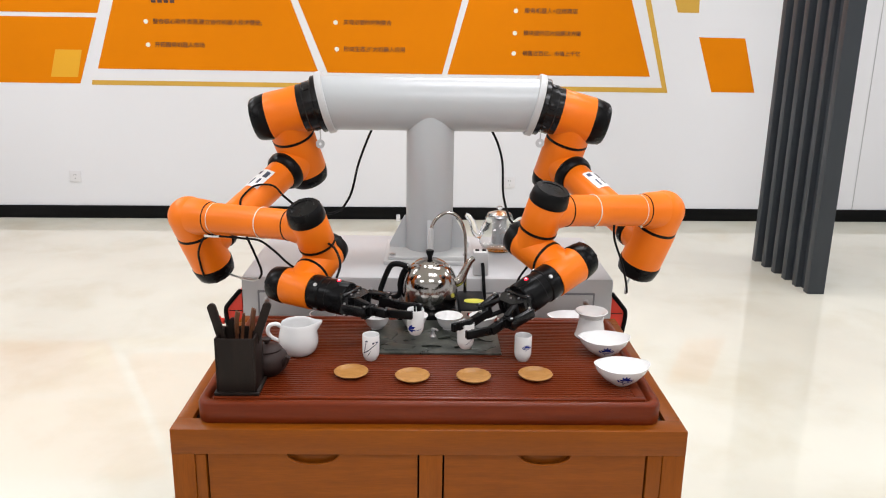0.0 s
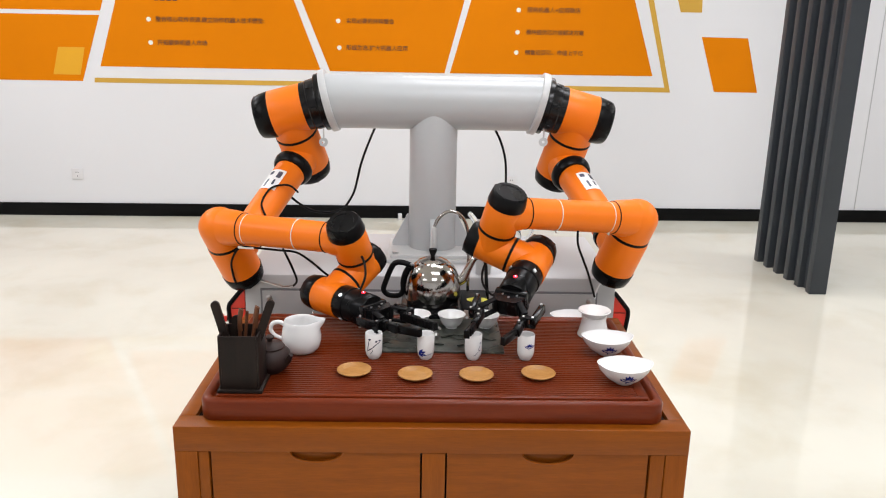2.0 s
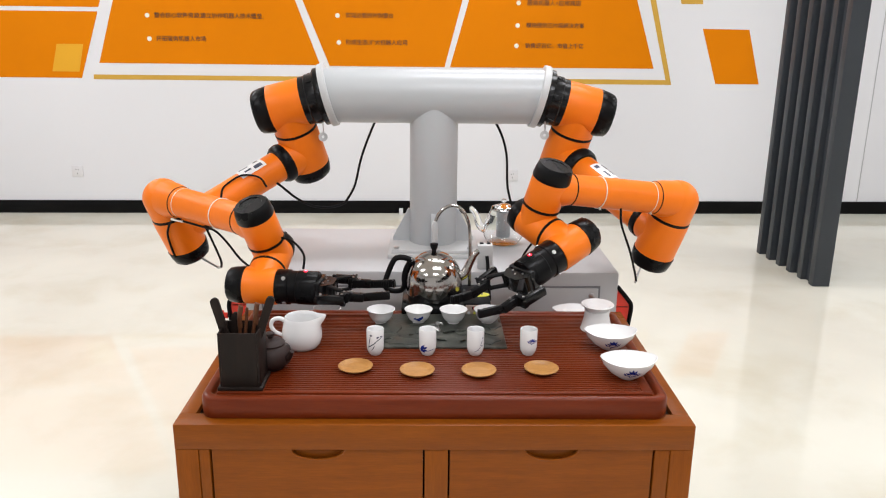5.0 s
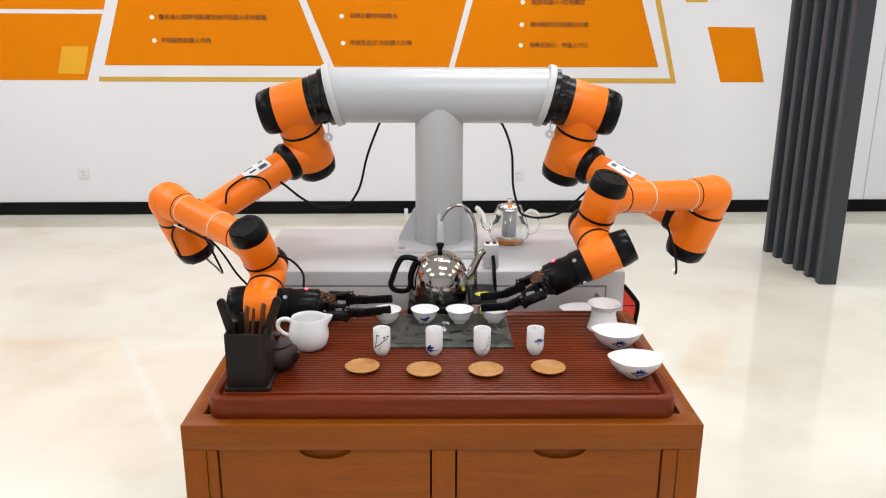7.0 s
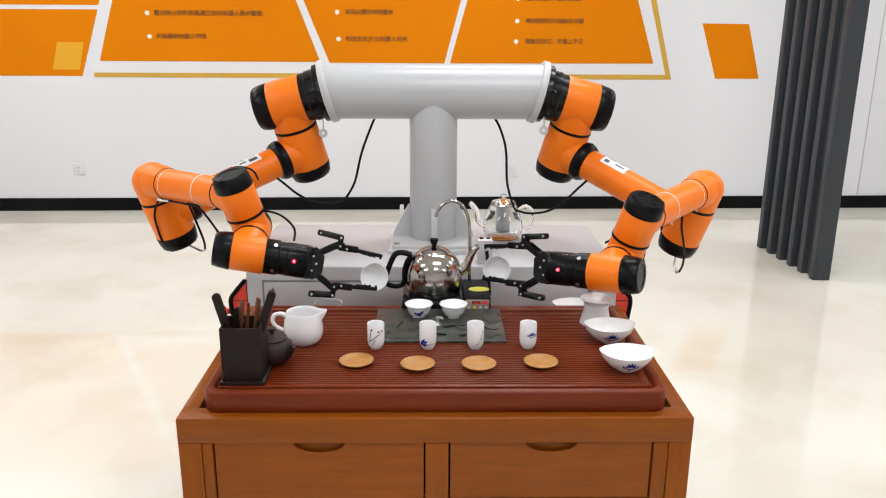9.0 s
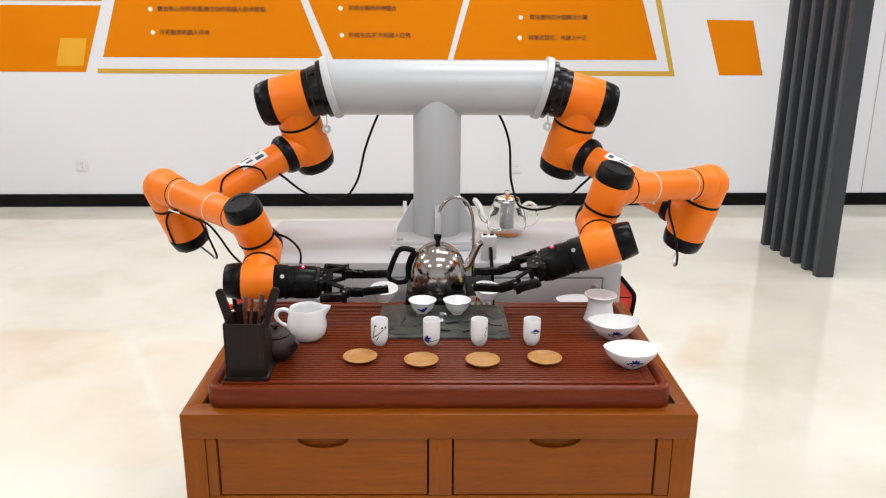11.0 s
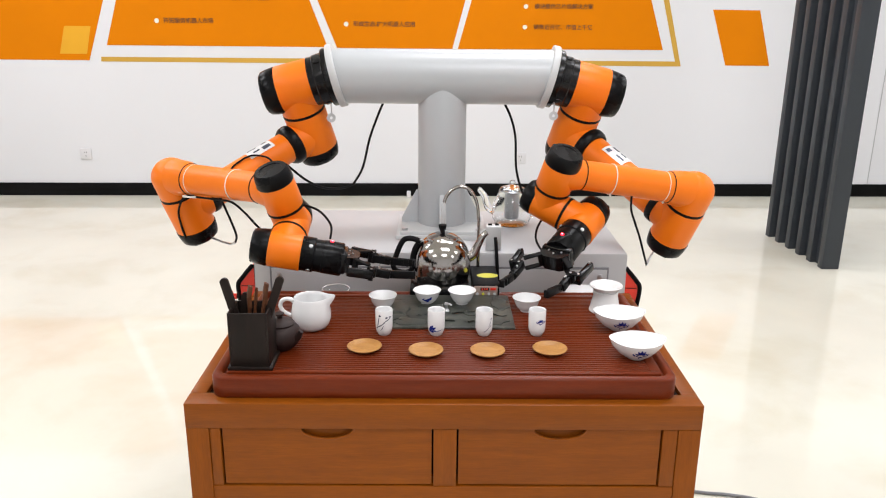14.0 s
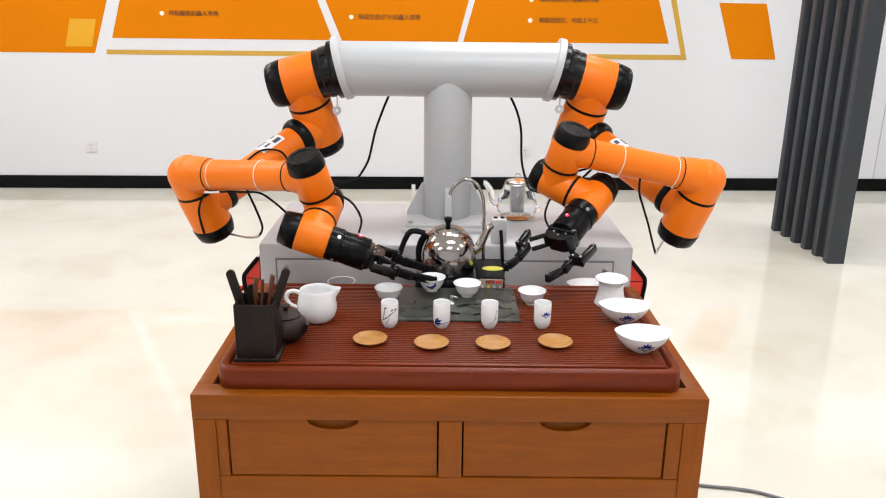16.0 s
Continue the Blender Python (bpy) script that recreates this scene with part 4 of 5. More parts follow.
lathe(bm, [(0, 0.001), (0.018, 0.0), (0.028, 0.012), (0.034, 0.0395), (0.0335, 0.041), (0.0322, 0.0395), (0.0265, 0.013), (0.017, 0.003), (0, 0.003)], seg=36)
part("bowl", bm, THIN, gd)
bm = bmesh.new()
sweep(bm, [(0.0332 * math.cos(radians(15 * k)), 0.0332 * math.sin(radians(15 * k)), 0.0405) for k in range(25)], 0.0013, 6, 2)
part("rim", bm, FROST, gd, "milky rim")

# ---------------------------------------------------------------- robot arms
D1, SS, L2, EE, L3, DW, D5 = 0.1112, 0.1427, 0.408, 0.0945, 0.3569, 0.0945, 0.1025
TIMES = [0, 0.5, 1, 1.5, 2, 2.5, 3, 3.5, 4, 6.5, 7, 7.5, 8, 8.5, 9, 11.5, 12, 12.5, 13, 13.5, 14, 14.5, 15, 15.5, 16]
# joint directions in degrees at those times
LEFT_BASE = [22.1, 25.6, 24.7, 27.6, 27.8, 27.5, 25.2, 23.3, 19.3, 24.3, 25.4, 25.3, 21.0, 17.7, 13.1, 23.1, 22.7, 23.4, 23.6, 20.0, 18.5, 15.3, 20.3, 19.8, 19.3]
LEFT_UPPER = [-53.1, -55.5, -63.1, -63.3, -62.9, -63.0, -62.5, -54.7, -43.3, -32.6, -33.4, -32.9, -31.1, -30.6, -30.6, -32.1, -34.0, -35.6, -35.8, -35.2, -38.1, -44.1, -45.7, -45.2, -44.8]
LEFT_FORE = [-150.6, -155.0, -156.9, -152.9, -153.5, -153.5, -157.0, -154.5, -145.6, -133.1, -132.6, -132.9, -135.0, -136.6, -137.2, -133.0, -129.6, -128.4, -128.6, -133.5, -145.2, -158.7, -152.4, -153.0, -153.7]
LEFT_WRIST = [-59.0, -52.5, -45.2, -44.5, -46.2, -44.3, -45.9, -52.7, -69.5, -84.2, -83.1, -83.2, -91.4, -85.3, -91.1, -84.8, -83.1, -85.8, -78.7, -84.1, -83.4, -81.0, -77.5, -77.3, -77.2]
LEFT_HAND = [85.3, 89.3, 92.9, 94.9, 96.9, 95.1, 93.2, 88.2, 82.8, 75.1, 75.8, 76.7, 72.9, 69.1, 63.6, 74.6, 72.4, 73.7, 74.2, 77.1, 65.9, 56.8, 57.2, 57.8, 58.5]
RIGHT_BASE = [15.4, 16.7, 19.2, 20.8, 20.2, 21.1, 19.6, 14.2, 13.9, 15.8, 16.1, 16.4, 16.1, 14.9, 14.8, 13.0, 18.8, 17.5, 22.3, 21.9, 21.2, 19.3, 18.4, 18.3, 18.2]
RIGHT_UPPER = [-58.6, -67.2, -68.5, -68.9, -69.3, -68.6, -69.2, -69.2, -67.4, -37.5, -36.7, -37.1, -35.9, -37.7, -37.8, -38.5, -37.3, -44.6, -46.1, -48.1, -48.3, -46.9, -46.8, -46.8, -46.9]
RIGHT_FORE = [-150.3, -155.4, -161.4, -158.3, -158.0, -158.8, -158.7, -162.5, -164.9, -147.5, -148.6, -146.5, -140.7, -133.4, -127.5, -150.1, -160.7, -162.7, -171.2, -167.3, -166.8, -173.4, -174.0, -173.6, -173.2]
RIGHT_WRIST = [-45.5, -25.2, -20.3, -18.9, -17.6, -18.4, -20.7, -24.6, -25.3, -80.3, -78.6, -79.3, -94.2, -107.4, -116.3, -76.1, -47.8, -38.3, -28.5, -26.4, -26.2, -27.2, -27.9, -27.8, -27.7]
RIGHT_HAND = [68.6, 73.0, 78.2, 80.3, 83.7, 82.5, 82.7, 76.8, 76.9, 48.0, 50.3, 52.0, 56.7, 61.3, 66.4, 52.7, 62.5, 71.8, 75.5, 79.7, 80.2, 71.3, 69.9, 70.3, 70.6]
LEFT_ARM = (LEFT_BASE, LEFT_UPPER, LEFT_FORE, LEFT_WRIST, LEFT_HAND)
RIGHT_ARM = (RIGHT_BASE, RIGHT_UPPER, RIGHT_FORE, RIGHT_WRIST, RIGHT_HAND)
# roll of the hand and half opening of its fingers: (seconds, value)
ROLL = [(0, 0), (7.3, 0), (7.6, 6), (8, 35), (8.4, 70), (8.7, 78), (9.2, 78), (9.8, 76), (11.0, 10), (11.4, 0), (16, 0)]
LEFT_GRIP = [(0, 0.019), (1.9, 0.019), (2.6, 0.030), (3.5, 0.030), (4.2, 0.034), (6.4, 0.037), (6.9, 0.031), (12.7, 0.031), (13.2, 0.037), (14.9, 0.037), (15.3, 0.030), (16, 0.030)]
RIGHT_GRIP = [(0, 0.019), (1.4, 0.019), (1.8, 0.034), (3.0, 0.042), (4.2, 0.045), (6.4, 0.037), (6.9, 0.031), (12.8, 0.031), (13.1, 0.042), (13.5, 0.050), (16, 0.050)]

def eased(rows, t):
    """A value between rows of (seconds, value), eased at each row."""
    for (ta, va), (tb, vb) in zip(rows, rows[1:]):
        if t <= tb:
            k = min(max((t - ta) / (tb - ta), 0), 1)
            k = k * k * (3 - 2 * k)
            return va + (vb - va) * k
    return rows[-1][1]

def glide(ts, vs, t):
    """Cubic interpolation with limited slopes."""
    n = len(ts)
    k = min(max(sum(1 for q in ts if q <= t) - 1, 0), n - 2)
    def slope(i):
        if i == 0 or i == n - 1:
            return 0.0
        a = (vs[i] - vs[i - 1]) / (ts[i] - ts[i - 1])
        b = (vs[i + 1] - vs[i]) / (ts[i + 1] - ts[i])
        return 0.0 if a * b <= 0 else 2 * a * b / (a + b)
    h = ts[k + 1] - ts[k]
    u = (t - ts[k]) / h
    return (vs[k] * (1 + 2 * u) * (1 - u) ** 2 + slope(k) * h * u * (1 - u) ** 2 + vs[k + 1] * u * u * (3 - 2 * u) + slope(k + 1) * h * u * u * (u - 1))

def axes(origin, z, x):
    """A pose from an origin, the direction of z and that of x."""
    z = z.normalized()
    x = (x - z * x.dot(z)).normalized()
    y = z.cross(x)
    return Matrix(((x.x, y.x, z.x, origin.x), (x.y, y.y, z.y, origin.y), (x.z, y.z, z.z, origin.z), (0, 0, 0, 1)))

def chain(s, t):
    """World poses of the arm's links at t seconds."""
    arm, grip = (LEFT_ARM, LEFT_GRIP) if s < 0 else (RIGHT_ARM, RIGHT_GRIP)
    q1, tu, tv, t5, ph = (radians(glide(TIMES, v, t)) for v in arm)
    o, a1 = MOUNT[s]
    down = Vector((0, 0, -1))
    e1 = (down - a1 * down.dot(a1)).normalized()
    e2 = a1.cross(e1) * s
    a2 = e1 * math.cos(q1) + e2 * math.sin(q1)
    b2 = a2.cross(a1) * (-s)
    u = a1 * math.cos(tu) + b2 * math.sin(tu)
    v = a1 * math.cos(tv) + b2 * math.sin(tv)
    a5 = a1 * math.cos(t5) + b2 * math.sin(t5)
    a6 = a2 * math.cos(ph) + a5.cross(a2) * (-s) * math.sin(ph)
    c1 = o + a1 * D1
    sh = c1 + a2 * SS
    e = sh + u * L2 - a2 * EE
    w1 = e + v * L3
    w2 = w1 + a2 * DW
    w3 = w2 + a5 * D5
    side = Vector((0, 0, 1)).cross(a6).normalized()
    side = Matrix.Rotation(radians(-s * eased(ROLL, t)), 3, a6) @ side
    tool_m = axes(w3, a6, side)
    g = eased(grip, t)
    swing = Matrix.Translation((0.016, 0, 0.142)) @ Matrix.Rotation(math.atan2(g, 0.048), 4, "Y")
    return {"link_a": tool_m @ swing, "link_b": tool_m @ Matrix.Rotation(math.pi, 4, "Z") @ swing, "shoulder": axes(c1, a1, a2), "upper_arm": axes(sh, a2, u), "forearm": axes(e, a2, v), "wrist": axes(w2, a2, a5),
            "wrist_end": axes(w3, a5, a6), "gripper": tool_m,
            "finger_a": tool_m @ Matrix.Translation((g, 0, 0)), "finger_b": tool_m @ Matrix.Translation((-g, 0, 0)) @ Matrix.Rotation(math.pi, 4, "Z")}

def groove(bmx, r, z, m, w=0.0042):
    lathe(bmx, [(r - 0.002, z - w), (r + 0.0010, z - w * 0.8), (r + 0.0010, z + w * 0.8), (r - 0.002, z + w)], m, 40)

def cap(name, parent, r, z0, z1, m):
    b = bmesh.new()
    d = 1 if z1 > z0 else -1
    lathe(b, [(0, z0), (r, z0), (r + 0.0012, z0 + d * 0.003), (r * 0.985, z0 + (z1 - z0) * 0.55), (r * 0.93, z0 + (z1 - z0) * 0.88), (r * 0.84, z1), (r * 0.62, z1), (r * 0.60, z1 - d * 0.0015), (0, z1 - d * 0.0015)], m, 40)
    c = part(name, b, BLACK, parent, "black plastic end cap")
    for k in range(4):
        a = radians(45 + 90 * k)
        b = bmesh.new()
        box(b, (0.010, 0.007, 0.004), (0, 0, 0), 0.001, m @ Matrix.Translation((r * 0.80 * math.cos(a), r * 0.80 * math.sin(a), z0 + (z1 - z0) * 0.93)) @ Matrix.Rotation(a, 4, "Z"))
        part("lug", b, RUBBER, c)
    return c

def build_arm(s):
    o, a1 = MOUNT[s]
    word = "beside the tool holder" if s < 0 else "beside the porcelain scoops"
    arm = thing("robot_manipulator", Matrix.Translation(o), "orange six-jointed robot arm with black caps, " + word, "robot arm", "pair of robot arms")
    P = {}
    # fixed foot
    m0 = axes(Vector((0, 0, 0)), a1, Vector((0, 0, -1)))
    b = bmesh.new()
    lathe(b, [(0, 0.005), (0.076, 0.005), (0.077, 0.007), (0.077, 0.018), (0.074, 0.020), (0.068, 0.021), (0.067, 0.026), (0.067, 0.044), (0.0645, 0.047), (0.0645, 0.062), (0, 0.062)], m0, 56)
    ft = part("foot", b, BLACK_GLOSS, arm, "glossy black base joint")
    for k in range(6):
        b = bmesh.new()
        box(b, (0.008, 0.018, 0.016), (0.0655, 0, 0.032), 0.003, m0 @ Matrix.Rotation(radians(60 * k + 20), 4, "Z"))
        part("clamp", b, BLACK_GLOSS, ft)
    # shoulder: z along the base axis, x along the second axis
    b = bmesh.new()
    lathe(b, drum(0.0635, -0.056, 0.041, 0.002), seg=48)
    lathe(b, [(0.0585, -0.02), (0.0590, 0.03), (0.0580, 0.072), (0.0, 0.072)], TO_X, 48)
    P["shoulder"] = part("shoulder", b, ORANGE, arm)
    cap("end_cap", P["shoulder"], 0.0620, 0.040, 0.084, Matrix())
    b = bmesh.new()
    groove(b, 0.0580, 0.072, TO_X)
    part("seam", b, RUBBER, P["shoulder"])
    # upper arm: z along the second axis, x along the tube
    b = bmesh.new()
    lathe(b, drum(0.0585, -0.067, 0.045, 0.003), seg=48)
    lathe(b, [(0.052, 0.0), (0.052, 0.066), (0, 0.066)], TO_X, 48)
    lathe(b, [(0.0, 0.078), (0.0425, 0.078), (0.0410, 0.20), (0.0405, 0.34), (0, 0.34)], TO_X, 44)
    lathe(b, [(0.044, 0.35), (0.047, 0.37), (0.047, 0.41), (0, 0.41)], TO_X, 44)
    lathe(b, [(0, -0.046), (0.0485, -0.046), (0.0510, -0.038), (0.0505, 0.052), (0, 0.052)], Matrix.Translation((L2, 0, 0)), 48)
    P["upper_arm"] = part("upper_arm", b, ORANGE, arm)
    cap("end_cap", P["upper_arm"], 0.0575, 0.044, 0.080, Matrix())
    cap("elbow_cap", P["upper_arm"], 0.0510, 0.052, 0.090, Matrix.Translation((L2, 0, 0)))
    b = bmesh.new()
    lathe(b, [(0.046, 0.060), (0.054, 0.063), (0.0555, 0.070), (0.0535, 0.082), (0.048, 0.090), (0.042, 0.091)], TO_X, 44)
    part("collar", b, BLACK, P["upper_arm"], "black ring collar")
    b = bmesh.new()
    lathe(b, [(0.040, 0.332), (0.0455, 0.334), (0.0475, 0.340), (0.0475, 0.350), (0.044, 0.354), (0.040, 0.355)], TO_X, 44)
    part("collar", b, BLACK, P["upper_arm"], "black ring collar")
    b = bmesh.new()
    arc = []
    for k in range(9):
        a = radians(-34 + 68 * k / 8 + 180)
        arc.append((0.0428 * math.sin(a), 0.0428 * math.cos(a)))
    va = [[b.verts.new((x, y, z)) for y, z in arc] for x in (0.128, 0.205)]
    for k in range(8):
        b.faces.new((va[0][k], va[0][k + 1], va[1][k + 1], va[1][k]))
    lab = part("rating_label", b, LABEL, P["upper_arm"], "white rating sticker")
    b = bmesh.new()
    for x0, x1, k0, k1 in ((0.136, 0.150, 1, 3), (0.136, 0.160, 5, 7), (0.168, 0.196, 2, 3), (0.168, 0.188, 5, 6)):
        q = []
        for x in (x0, x1):
            q.append([b.verts.new((x, arc[k][0] * 1.012, arc[k][1] * 1.012)) for k in range(k0, k1 + 1)])
        for k in range(k1 - k0):
            b.faces.new((q[0][k], q[0][k + 1], q[1][k + 1], q[1][k]))
    part("print_bar", b, INK_DARK, lab, "grey printed block")
    if s < 0:
        b = bmesh.new()
        sweep(b, [(0.290, -0.040, -0.022), (0.268, -0.022, -0.0395), (0.240, -0.015, -0.0435), (0.205, -0.018, -0.0440), (0.182, -0.034, -0.0360), (0.170, -0.052, -0.024), (0.172, -0.070, -0.004)], 0.0027, 8, 6)
        part("cable", b, RUBBER, P["upper_arm"], "black cable laid over the upper arm")
    # forearm: z along the elbow axis, x along the tube
    b = bmesh.new()
    lathe(b, [(0, -0.0475)] + [(0.049 * math.sin(radians(k * 7.5)), -0.0475 + 0.0475 * (1 - math.cos(radians(k * 7.5)))) for k in range(1, 13)] + [(0.0490, 0.030), (0.0485, 0.047), (0, 0.047)], seg=48)
    lathe(b, [(0.0460, 0.0), (0.0440, 0.040), (0.0420, 0.060), (0.0370, 0.078), (0.0360, 0.20), (0.0352, 0.300), (0.0365, 0.307), (0.0400, 0.322), (0.0410, 0.356)], TO_X, 44)
    lathe(b, drum(0.0425, -0.022, 0.046, 0.002), Matrix.Translation((L3, 0, 0)), 44)
    P["forearm"] = part("forearm", b, ORANGE, arm)
    cap("wrist_cap", P["forearm"], 0.0425, -0.022, -0.056, Matrix.Translation((L3, 0, 0)))
    b = bmesh.new()
    groove(b, 0.0485, 0.048, Matrix())
    part("seam", b, RUBBER, P["forearm"])
    b = bmesh.new()
    groove(b, 0.0425, 0.046, Matrix.Translation((L3, 0, 0)), 0.0036)
    part("seam", b, RUBBER, P["forearm"])
    for r_, x in ((0.0385, 0.072), (0.0356, 0.300)):
        b = bmesh.new()
        groove(b, r_, x, TO_X, 0.0014)
        part("joint_line", b, RUBBER, P["forearm"])
    for x in (0.085, 0.225):
        b = bmesh.new()
        groove(b, 0.0365, x, TO_X, 0.0009)
        box(b, (0.004, 0.006, 0.005), (x, -0.030, 0.026), 0.001)
        part("cable_tie", b, TIE, P["forearm"], "white nylon cable tie")
    y = 0.032
    b = bmesh.new()
    sweep(b, [(0.012, y * 1.60, 0.150), (0.020, y * 1.60, 0.11), (0.036, y * 1.55, 0.065), (0.07, y * 1.2, 0.026), (0.12, y * 1.1, 0.024), (0.18, y * 1.08, 0.024), (0.225, y * 1.05, 0.026), (0.26, y * 1.2, 0.048), (0.30, y * 1.5, 0.080), (0.345, y * 1.7, 0.094)], 0.0027, 8, 6)
    part("cable", b, RUBBER, P["forearm"], "black cable tied along the tube")
    b = bmesh.new()
    sweep(b, [(0.068, y * 1.25, 0.023), (0.080, y * 1.2, 0.024), (0.110, y * 1.13, 0.024)], 0.0031, 8, 4)
    part("sleeve", b, TIE, P["forearm"], "white cable sleeve")
    y = -s * 0.032
    if s < 0:
        hang = [(0.190, y * 1.0, 0.020), (0.194, y * 1.1, 0.075), (0.190, y * 1.1, 0.125), (0.166, y * 0.9, 0.156)]
        plug = [(0.166, y * 0.9, 0.156), (0.140, y * 0.7, 0.172), (0.105, y * 0.4, 0.182), (0.060, y * 0.2, 0.182), (0.030, 0, 0.180)]
    else:
        hang = [(0.170, y * 0.9, 0.020), (0.160, y * 1.2, 0.054), (0.136, y * 1.5, 0.090), (0.112, y * 1.7, 0.124), (0.082, y * 1.8, 0.170), (0.058, y * 1.6, 0.204)]
        plug = [(0.058, y * 1.6, 0.204), (0.050, y * 1.3, 0.214), (0.042, y * 0.9, 0.206), (0.034, y * 0.6, 0.184)]
    b = bmesh.new()
    sweep(b, hang, 0.0028, 8, 6)
    part("loop_cable", b, RUBBER, P["forearm"], "black loop cable to the elbow")
    b = bmesh.new()
    sweep(b, plug, (0.0036, 0.0026), 8, 6)
    part("connector", b, STEEL, P["forearm"], "braided steel cable end")
    # wrist: z along the fourth axis, x along the fifth
    b = bmesh.new()
    lathe(b, [(0, -0.046), (0.0410, -0.046), (0.0410, 0.0), (0, 0.0)], Matrix(), 44)
    b2_ = b
    lathe(b2_, drum(0.0410, -0.026, 0.050, 0.002), TO_X, 44)
    bmesh.ops.create_uvsphere(b2_, u_segments=32, v_segments=16, radius=0.0409)
    P["wrist"] = part("wrist", b, ORANGE, arm)
    cap("end_cap", P["wrist"], 0.0408, -0.026, -0.056, TO_X)
    b = bmesh.new()
    groove(b, 0.0410, 0.051, TO_X, 0.0036)
    part("seam", b, RUBBER, P["wrist"])
    # wrist end: z along the fifth axis, x along the tool axis
    b = bmesh.new()
    lathe(b, [(0, -0.050), (0.0410, -0.050), (0.0410, 0.0), (0, 0.0)], Matrix(), 44)
    lathe(b, drum(0.0410, -0.034, 0.038, 0.002), TO_X, 44)
    bmesh.ops.create_uvsphere(b, u_segments=32, v_segments=16, radius=0.0409)
    P["wrist_end"] = part("wrist_end", b, ORANGE, arm)
    cap("end_cap", P["wrist_end"], 0.0408, -0.034, -0.072, TO_X)
    b = bmesh.new()
    y = 0.03
    sweep(b, [(-0.01, y * 1.3, -0.09), (0.01, y * 1.9, -0.10), (0.055, y * 2.1, -0.085), (0.09, y * 1.8, -0.05), (0.095, y * 1.3, -0.018)], 0.0027, 8, 6)
    part("cable", b, RUBBER, P["wrist_end"], "black cable looped to the gripper")
    # gripper: z along the tool axis, x the way the fingers open
    b = bmesh.new()
    lathe(b, [(0, 0.038), (0.0385, 0.038), (0.0390, 0.040), (0.0390, 0.066), (0.0365, 0.068), (0.0365, 0.084), (0.0375, 0.085), (0.0375, 0.127), (0.0355, 0.130), (0, 0.130)], Matrix(), 44)
    P["gripper"] = part("gripper", b, BLACK, arm, "black cylindrical gripper body")
    b = bmesh.new()
    box(b, (0.072, 0.046, 0.016), (0, 0, 0.131), 0.004)
    slab(b, [(-0.034, 0.136), (0.034, 0.136), (0.036, 0.146), (0.026, 0.160), (0.018, 0.166), (-0.018, 0.166), (-0.026, 0.160), (-0.036, 0.146)], 0.036, Matrix.Translation((0, 0.018, 0)) @ FACE)
    palm = part("palm", b, BLACK_GLOSS, P["gripper"])
    for yy in (-0.0185, 0.0185):
        for px, pz in ((-0.016, 0.142), (0.016, 0.142), (0, 0.150)):
            b = bmesh.new()
            lathe(b, [(0, -0.0012), (0.0024, -0.0012), (0.0024, 0.0012), (0, 0.0012)], Matrix.Translation((px, yy, pz)) @ Matrix.Rotation(radians(90), 4, "X"), 10)
            part("screw", b, STEEL, palm, "bright steel screw")
    for k in range(4):
        b = bmesh.new()
        a = radians(45 + 90 * k)
        lathe(b, [(0, 0), (0.0045, 0), (0.0045, 0.003), (0, 0.003)], Matrix.Rotation(a, 4, "Z") @ Matrix.Translation((0.0380, 0, 0.058)) @ TO_X, 12)
        part("screw", b, STEEL, P["gripper"], "bright steel screw")
    # status light: red disc made wider than the LED to stand for its halo
    b = bmesh.new()
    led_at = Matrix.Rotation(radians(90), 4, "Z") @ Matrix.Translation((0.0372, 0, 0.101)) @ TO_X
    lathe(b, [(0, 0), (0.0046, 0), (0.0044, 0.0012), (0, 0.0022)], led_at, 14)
    led = part("status_light", b, LED_HALO, P["gripper"], "red status light with its halo as a lit disc")
    b = bmesh.new()
    lathe(b, [(0, 0.0018), (0.0019, 0.0018), (0.0017, 0.0030), (0, 0.0034)], led_at, 12)
    part("core", b, LED_CORE, led, "bright light core")
    for nm in ("finger_a", "finger_b"):
        b = bmesh.new()
        # knuckle, straight bar and a pad that bends up at the tip
        box(b, (0.015, 0.019, 0.044), (0.0120, 0, 0.216), 0.003)
        box(b, (0.017, 0.023, 0.022), (0.0150, 0, 0.196), 0.004)
        up = 1 if nm == "finger_a" else -1
        tip = Matrix.Translation((0.0095, 0, 0.236)) @ Matrix.Rotation(radians(-(20 if s > 0 else 6) * up), 4, "X") @ Matrix.Rotation(radians(-4), 4, "Y")
        box(b, (0.0085, 0.018, 0.064), (0.001, 0, 0.026), 0.0025, tip)
        box(b, (0.0060, 0.017, 0.005), (-0.004, 0, 0.0545), 0.0015, tip)
        f = part("finger", b, BLACK, arm, "black jointed gripper finger")
        b = bmesh.new()
        box(b, (0.0022, 0.016, 0.034), (-0.0040, 0, 0.026), 0.0008, tip)
        for k in range(2):
            box(b, (0.0030, 0.016, 0.0040), (-0.0055, 0, 0.030 + 0.0110 * k), 0.001, tip)
        part("pad", b, RUBBER, f, "ribbed rubber grip pad")
        b = bmesh.new()
        back = Matrix.Translation((0.036, 0, 0.172)) @ Matrix.Rotation(radians(-5), 4, "Y")
        box(b, (0.0135, 0.021, 0.058), (0, 0, 0), 0.004, back)
        part("outer_block", b, BLACK_GLOSS, f)
        b = bmesh.new()
        for yy in (-0.0115, 0.0115):
            box(b, (0.028, 0.003, 0.011), (0.025, yy, 0.1965), 0.001)
        part("bridge", b, RUBBER, f)
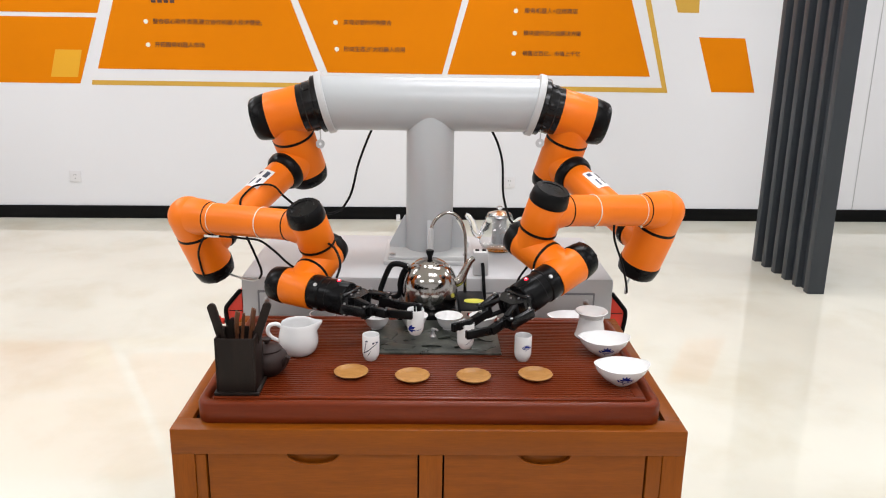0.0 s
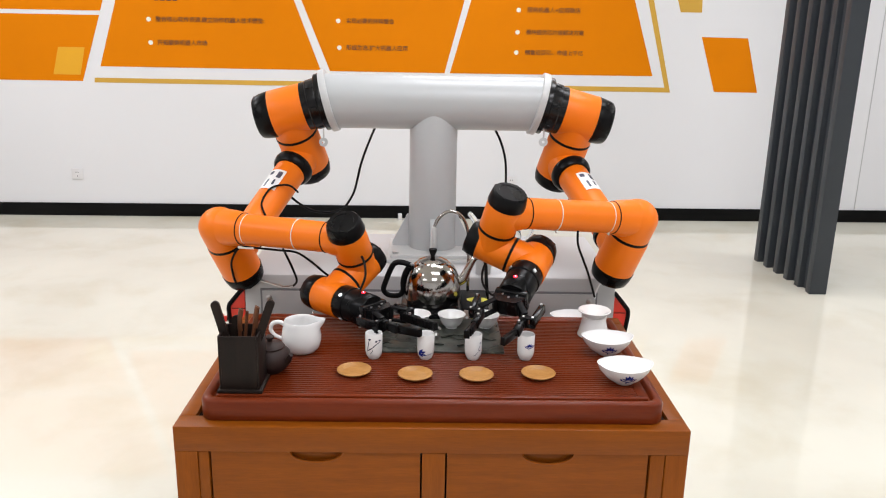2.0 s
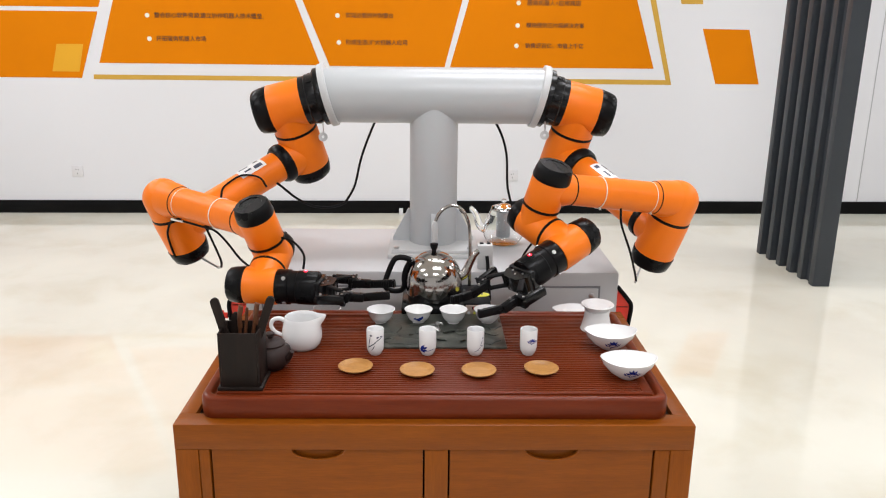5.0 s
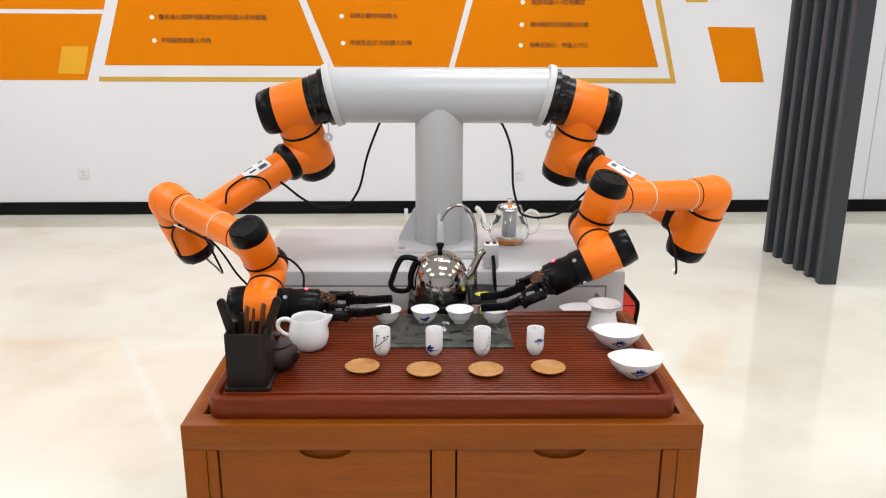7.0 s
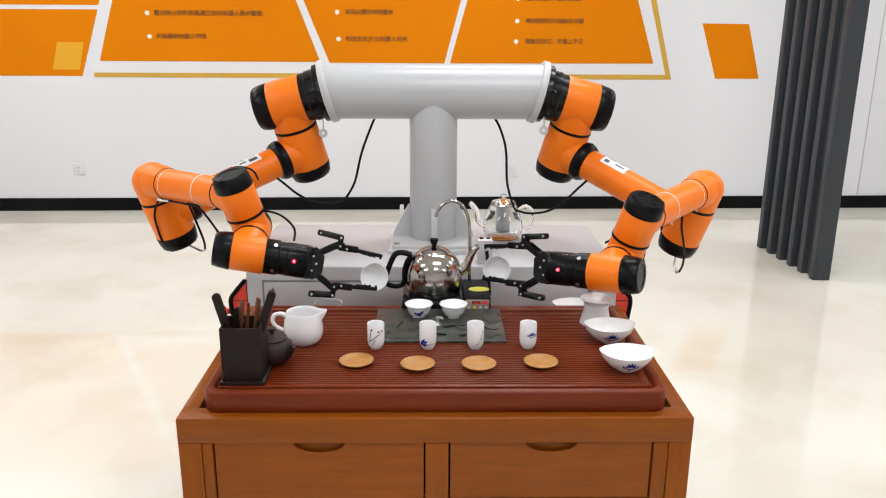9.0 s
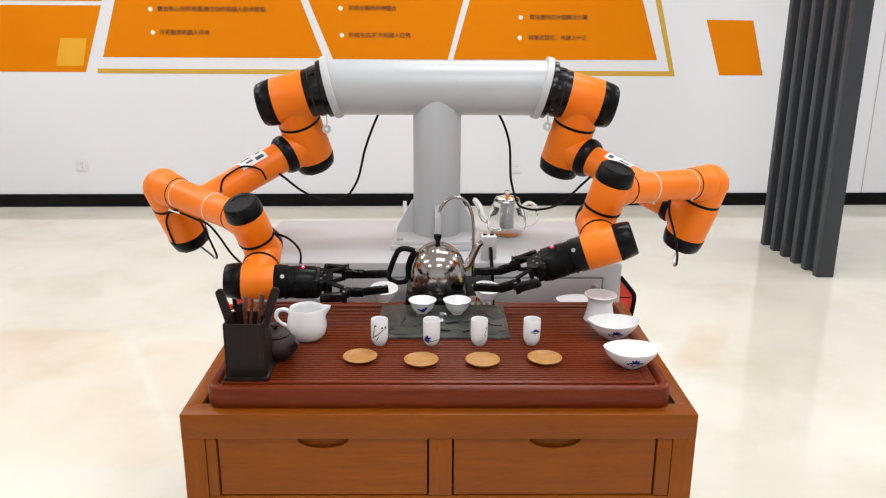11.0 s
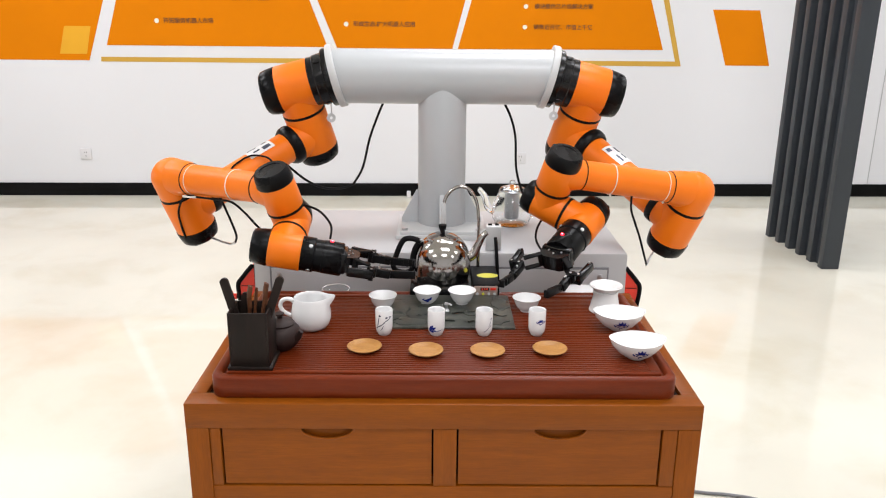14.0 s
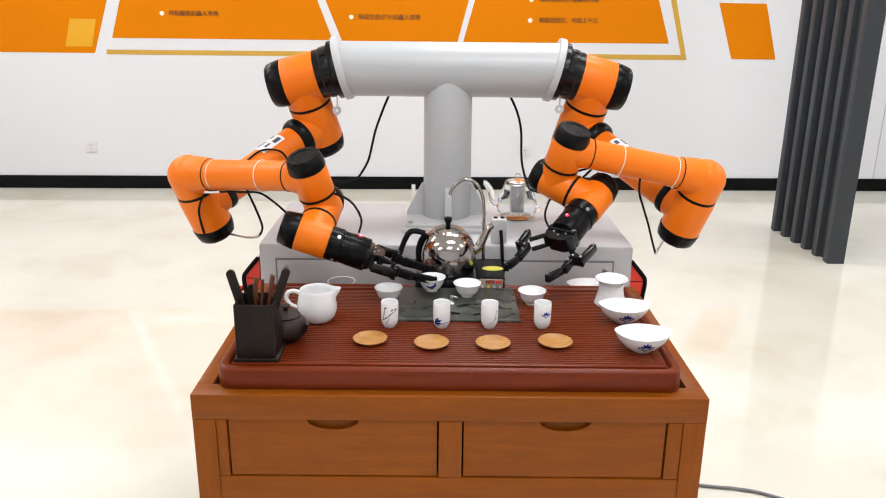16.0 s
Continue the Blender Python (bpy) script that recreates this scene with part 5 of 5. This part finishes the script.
        for px, pz in ((0.015, 0.1965), (0.034, 0.1955), (0.0105, 0.212), (0.038, 0.150)):
            b = bmesh.new()
            lathe(b, [(0, -0.0138), (0.0026, -0.0138), (0.0026, 0.0138), (0, 0.0138)], Matrix.Translation((px, 0, pz)) @ Matrix.Rotation(radians(90), 4, "X"), 10)
            part("pin", b, STEEL, f, "steel hinge pin")
        P[nm] = f
        b = bmesh.new()
        for yy in (-0.0145, 0.0145):
            box(b, (0.013, 0.005, 0.066), (0, yy, 0.027), 0.002)
        box(b, (0.012, 0.026, 0.014), (0, 0, 0.020), 0.002)
        P["link_" + nm[-1]] = part("link", b, RUBBER, arm, "black gripper link")
    return arm, P
ARMS = {s: build_arm(s) for s in (-1, 1)}

# ---------------------------------------------------------------- tray slats
sl = bmesh.new()
box(sl, (0.775, 0.0054, 0.005), (0, 0, 0), 0.0008, seg=1)
SLAT = finish(sl, "slat", TRAYWOOD)
for k in range(43):
    ob = new("slat", SLAT)
    ob.matrix_basis = pose(0, 0.0635 + 0.0090 * k, 0.0395)
    ob.parent = tray

# ---------------------------------------------------------------- movement
def motions():
    steps = [0.25 * k for k in range(65)]
    for s, (arm, parts) in ARMS.items():
        inv = arm.matrix_basis.inverted()
        rows = {k: [] for k in parts}
        for t in steps:
            poses = chain(s, t)
            for k in parts:
                rows[k].append((t, inv @ poses[k]))
        for k, ob in parts.items():
            walk(ob, rows[k])
        reach = []
        for t in steps:
            to = (chain(s, t)["upper_arm"] @ Vector((0.17, 0, -0.03))) - KNOT[s]
            side = Vector((0, 0, 1)).cross(to)
            reach.append((t, axes(KNOT[s], to.cross(side), to)))
        walk(TAIL[s], reach)
    def held(s, cup, grab, release, end=None, early=False, upright=False):
        """A cup rests, goes with the gripper from grab to release, and rests again."""
        rest = cup.matrix_basis.copy()
        ref = chain(s, release if early else grab)["gripper"]
        rel = ref.inverted() @ rest
        rows = []
        for t in steps:
            if grab <= t <= release:
                m = chain(s, t)["gripper"] @ rel
                if upright:
                    m = Matrix.Translation(m.translation)
                if end is not None:
                    k = (t - grab) / (release - grab)
                    k = 0 if k < 0.86 else (k - 0.86) / 0.14
                    last = chain(s, release)["gripper"] @ rel
                    m = m.lerp(m @ last.inverted() @ end, k) if k else m
            elif t < grab:
                m = rest
            else:
                m = rest if end is None else end
            rows.append((t, m))
        walk(cup, rows)
    held(-1, CUP_B, 0.0, 1.5, None, True, True)
    held(1, CUP_C, 0.0, 1.5, None, True, True)
    held(-1, BOWL_A, 7.25, 12.75, pose(-0.136, 0.378, TRAY))
    held(1, BOWL_D, 7.25, 12.75, pose(0.186, 0.367, TRAY))
    held(-1, BOWL_B, 15.25, 16.0)
motions()
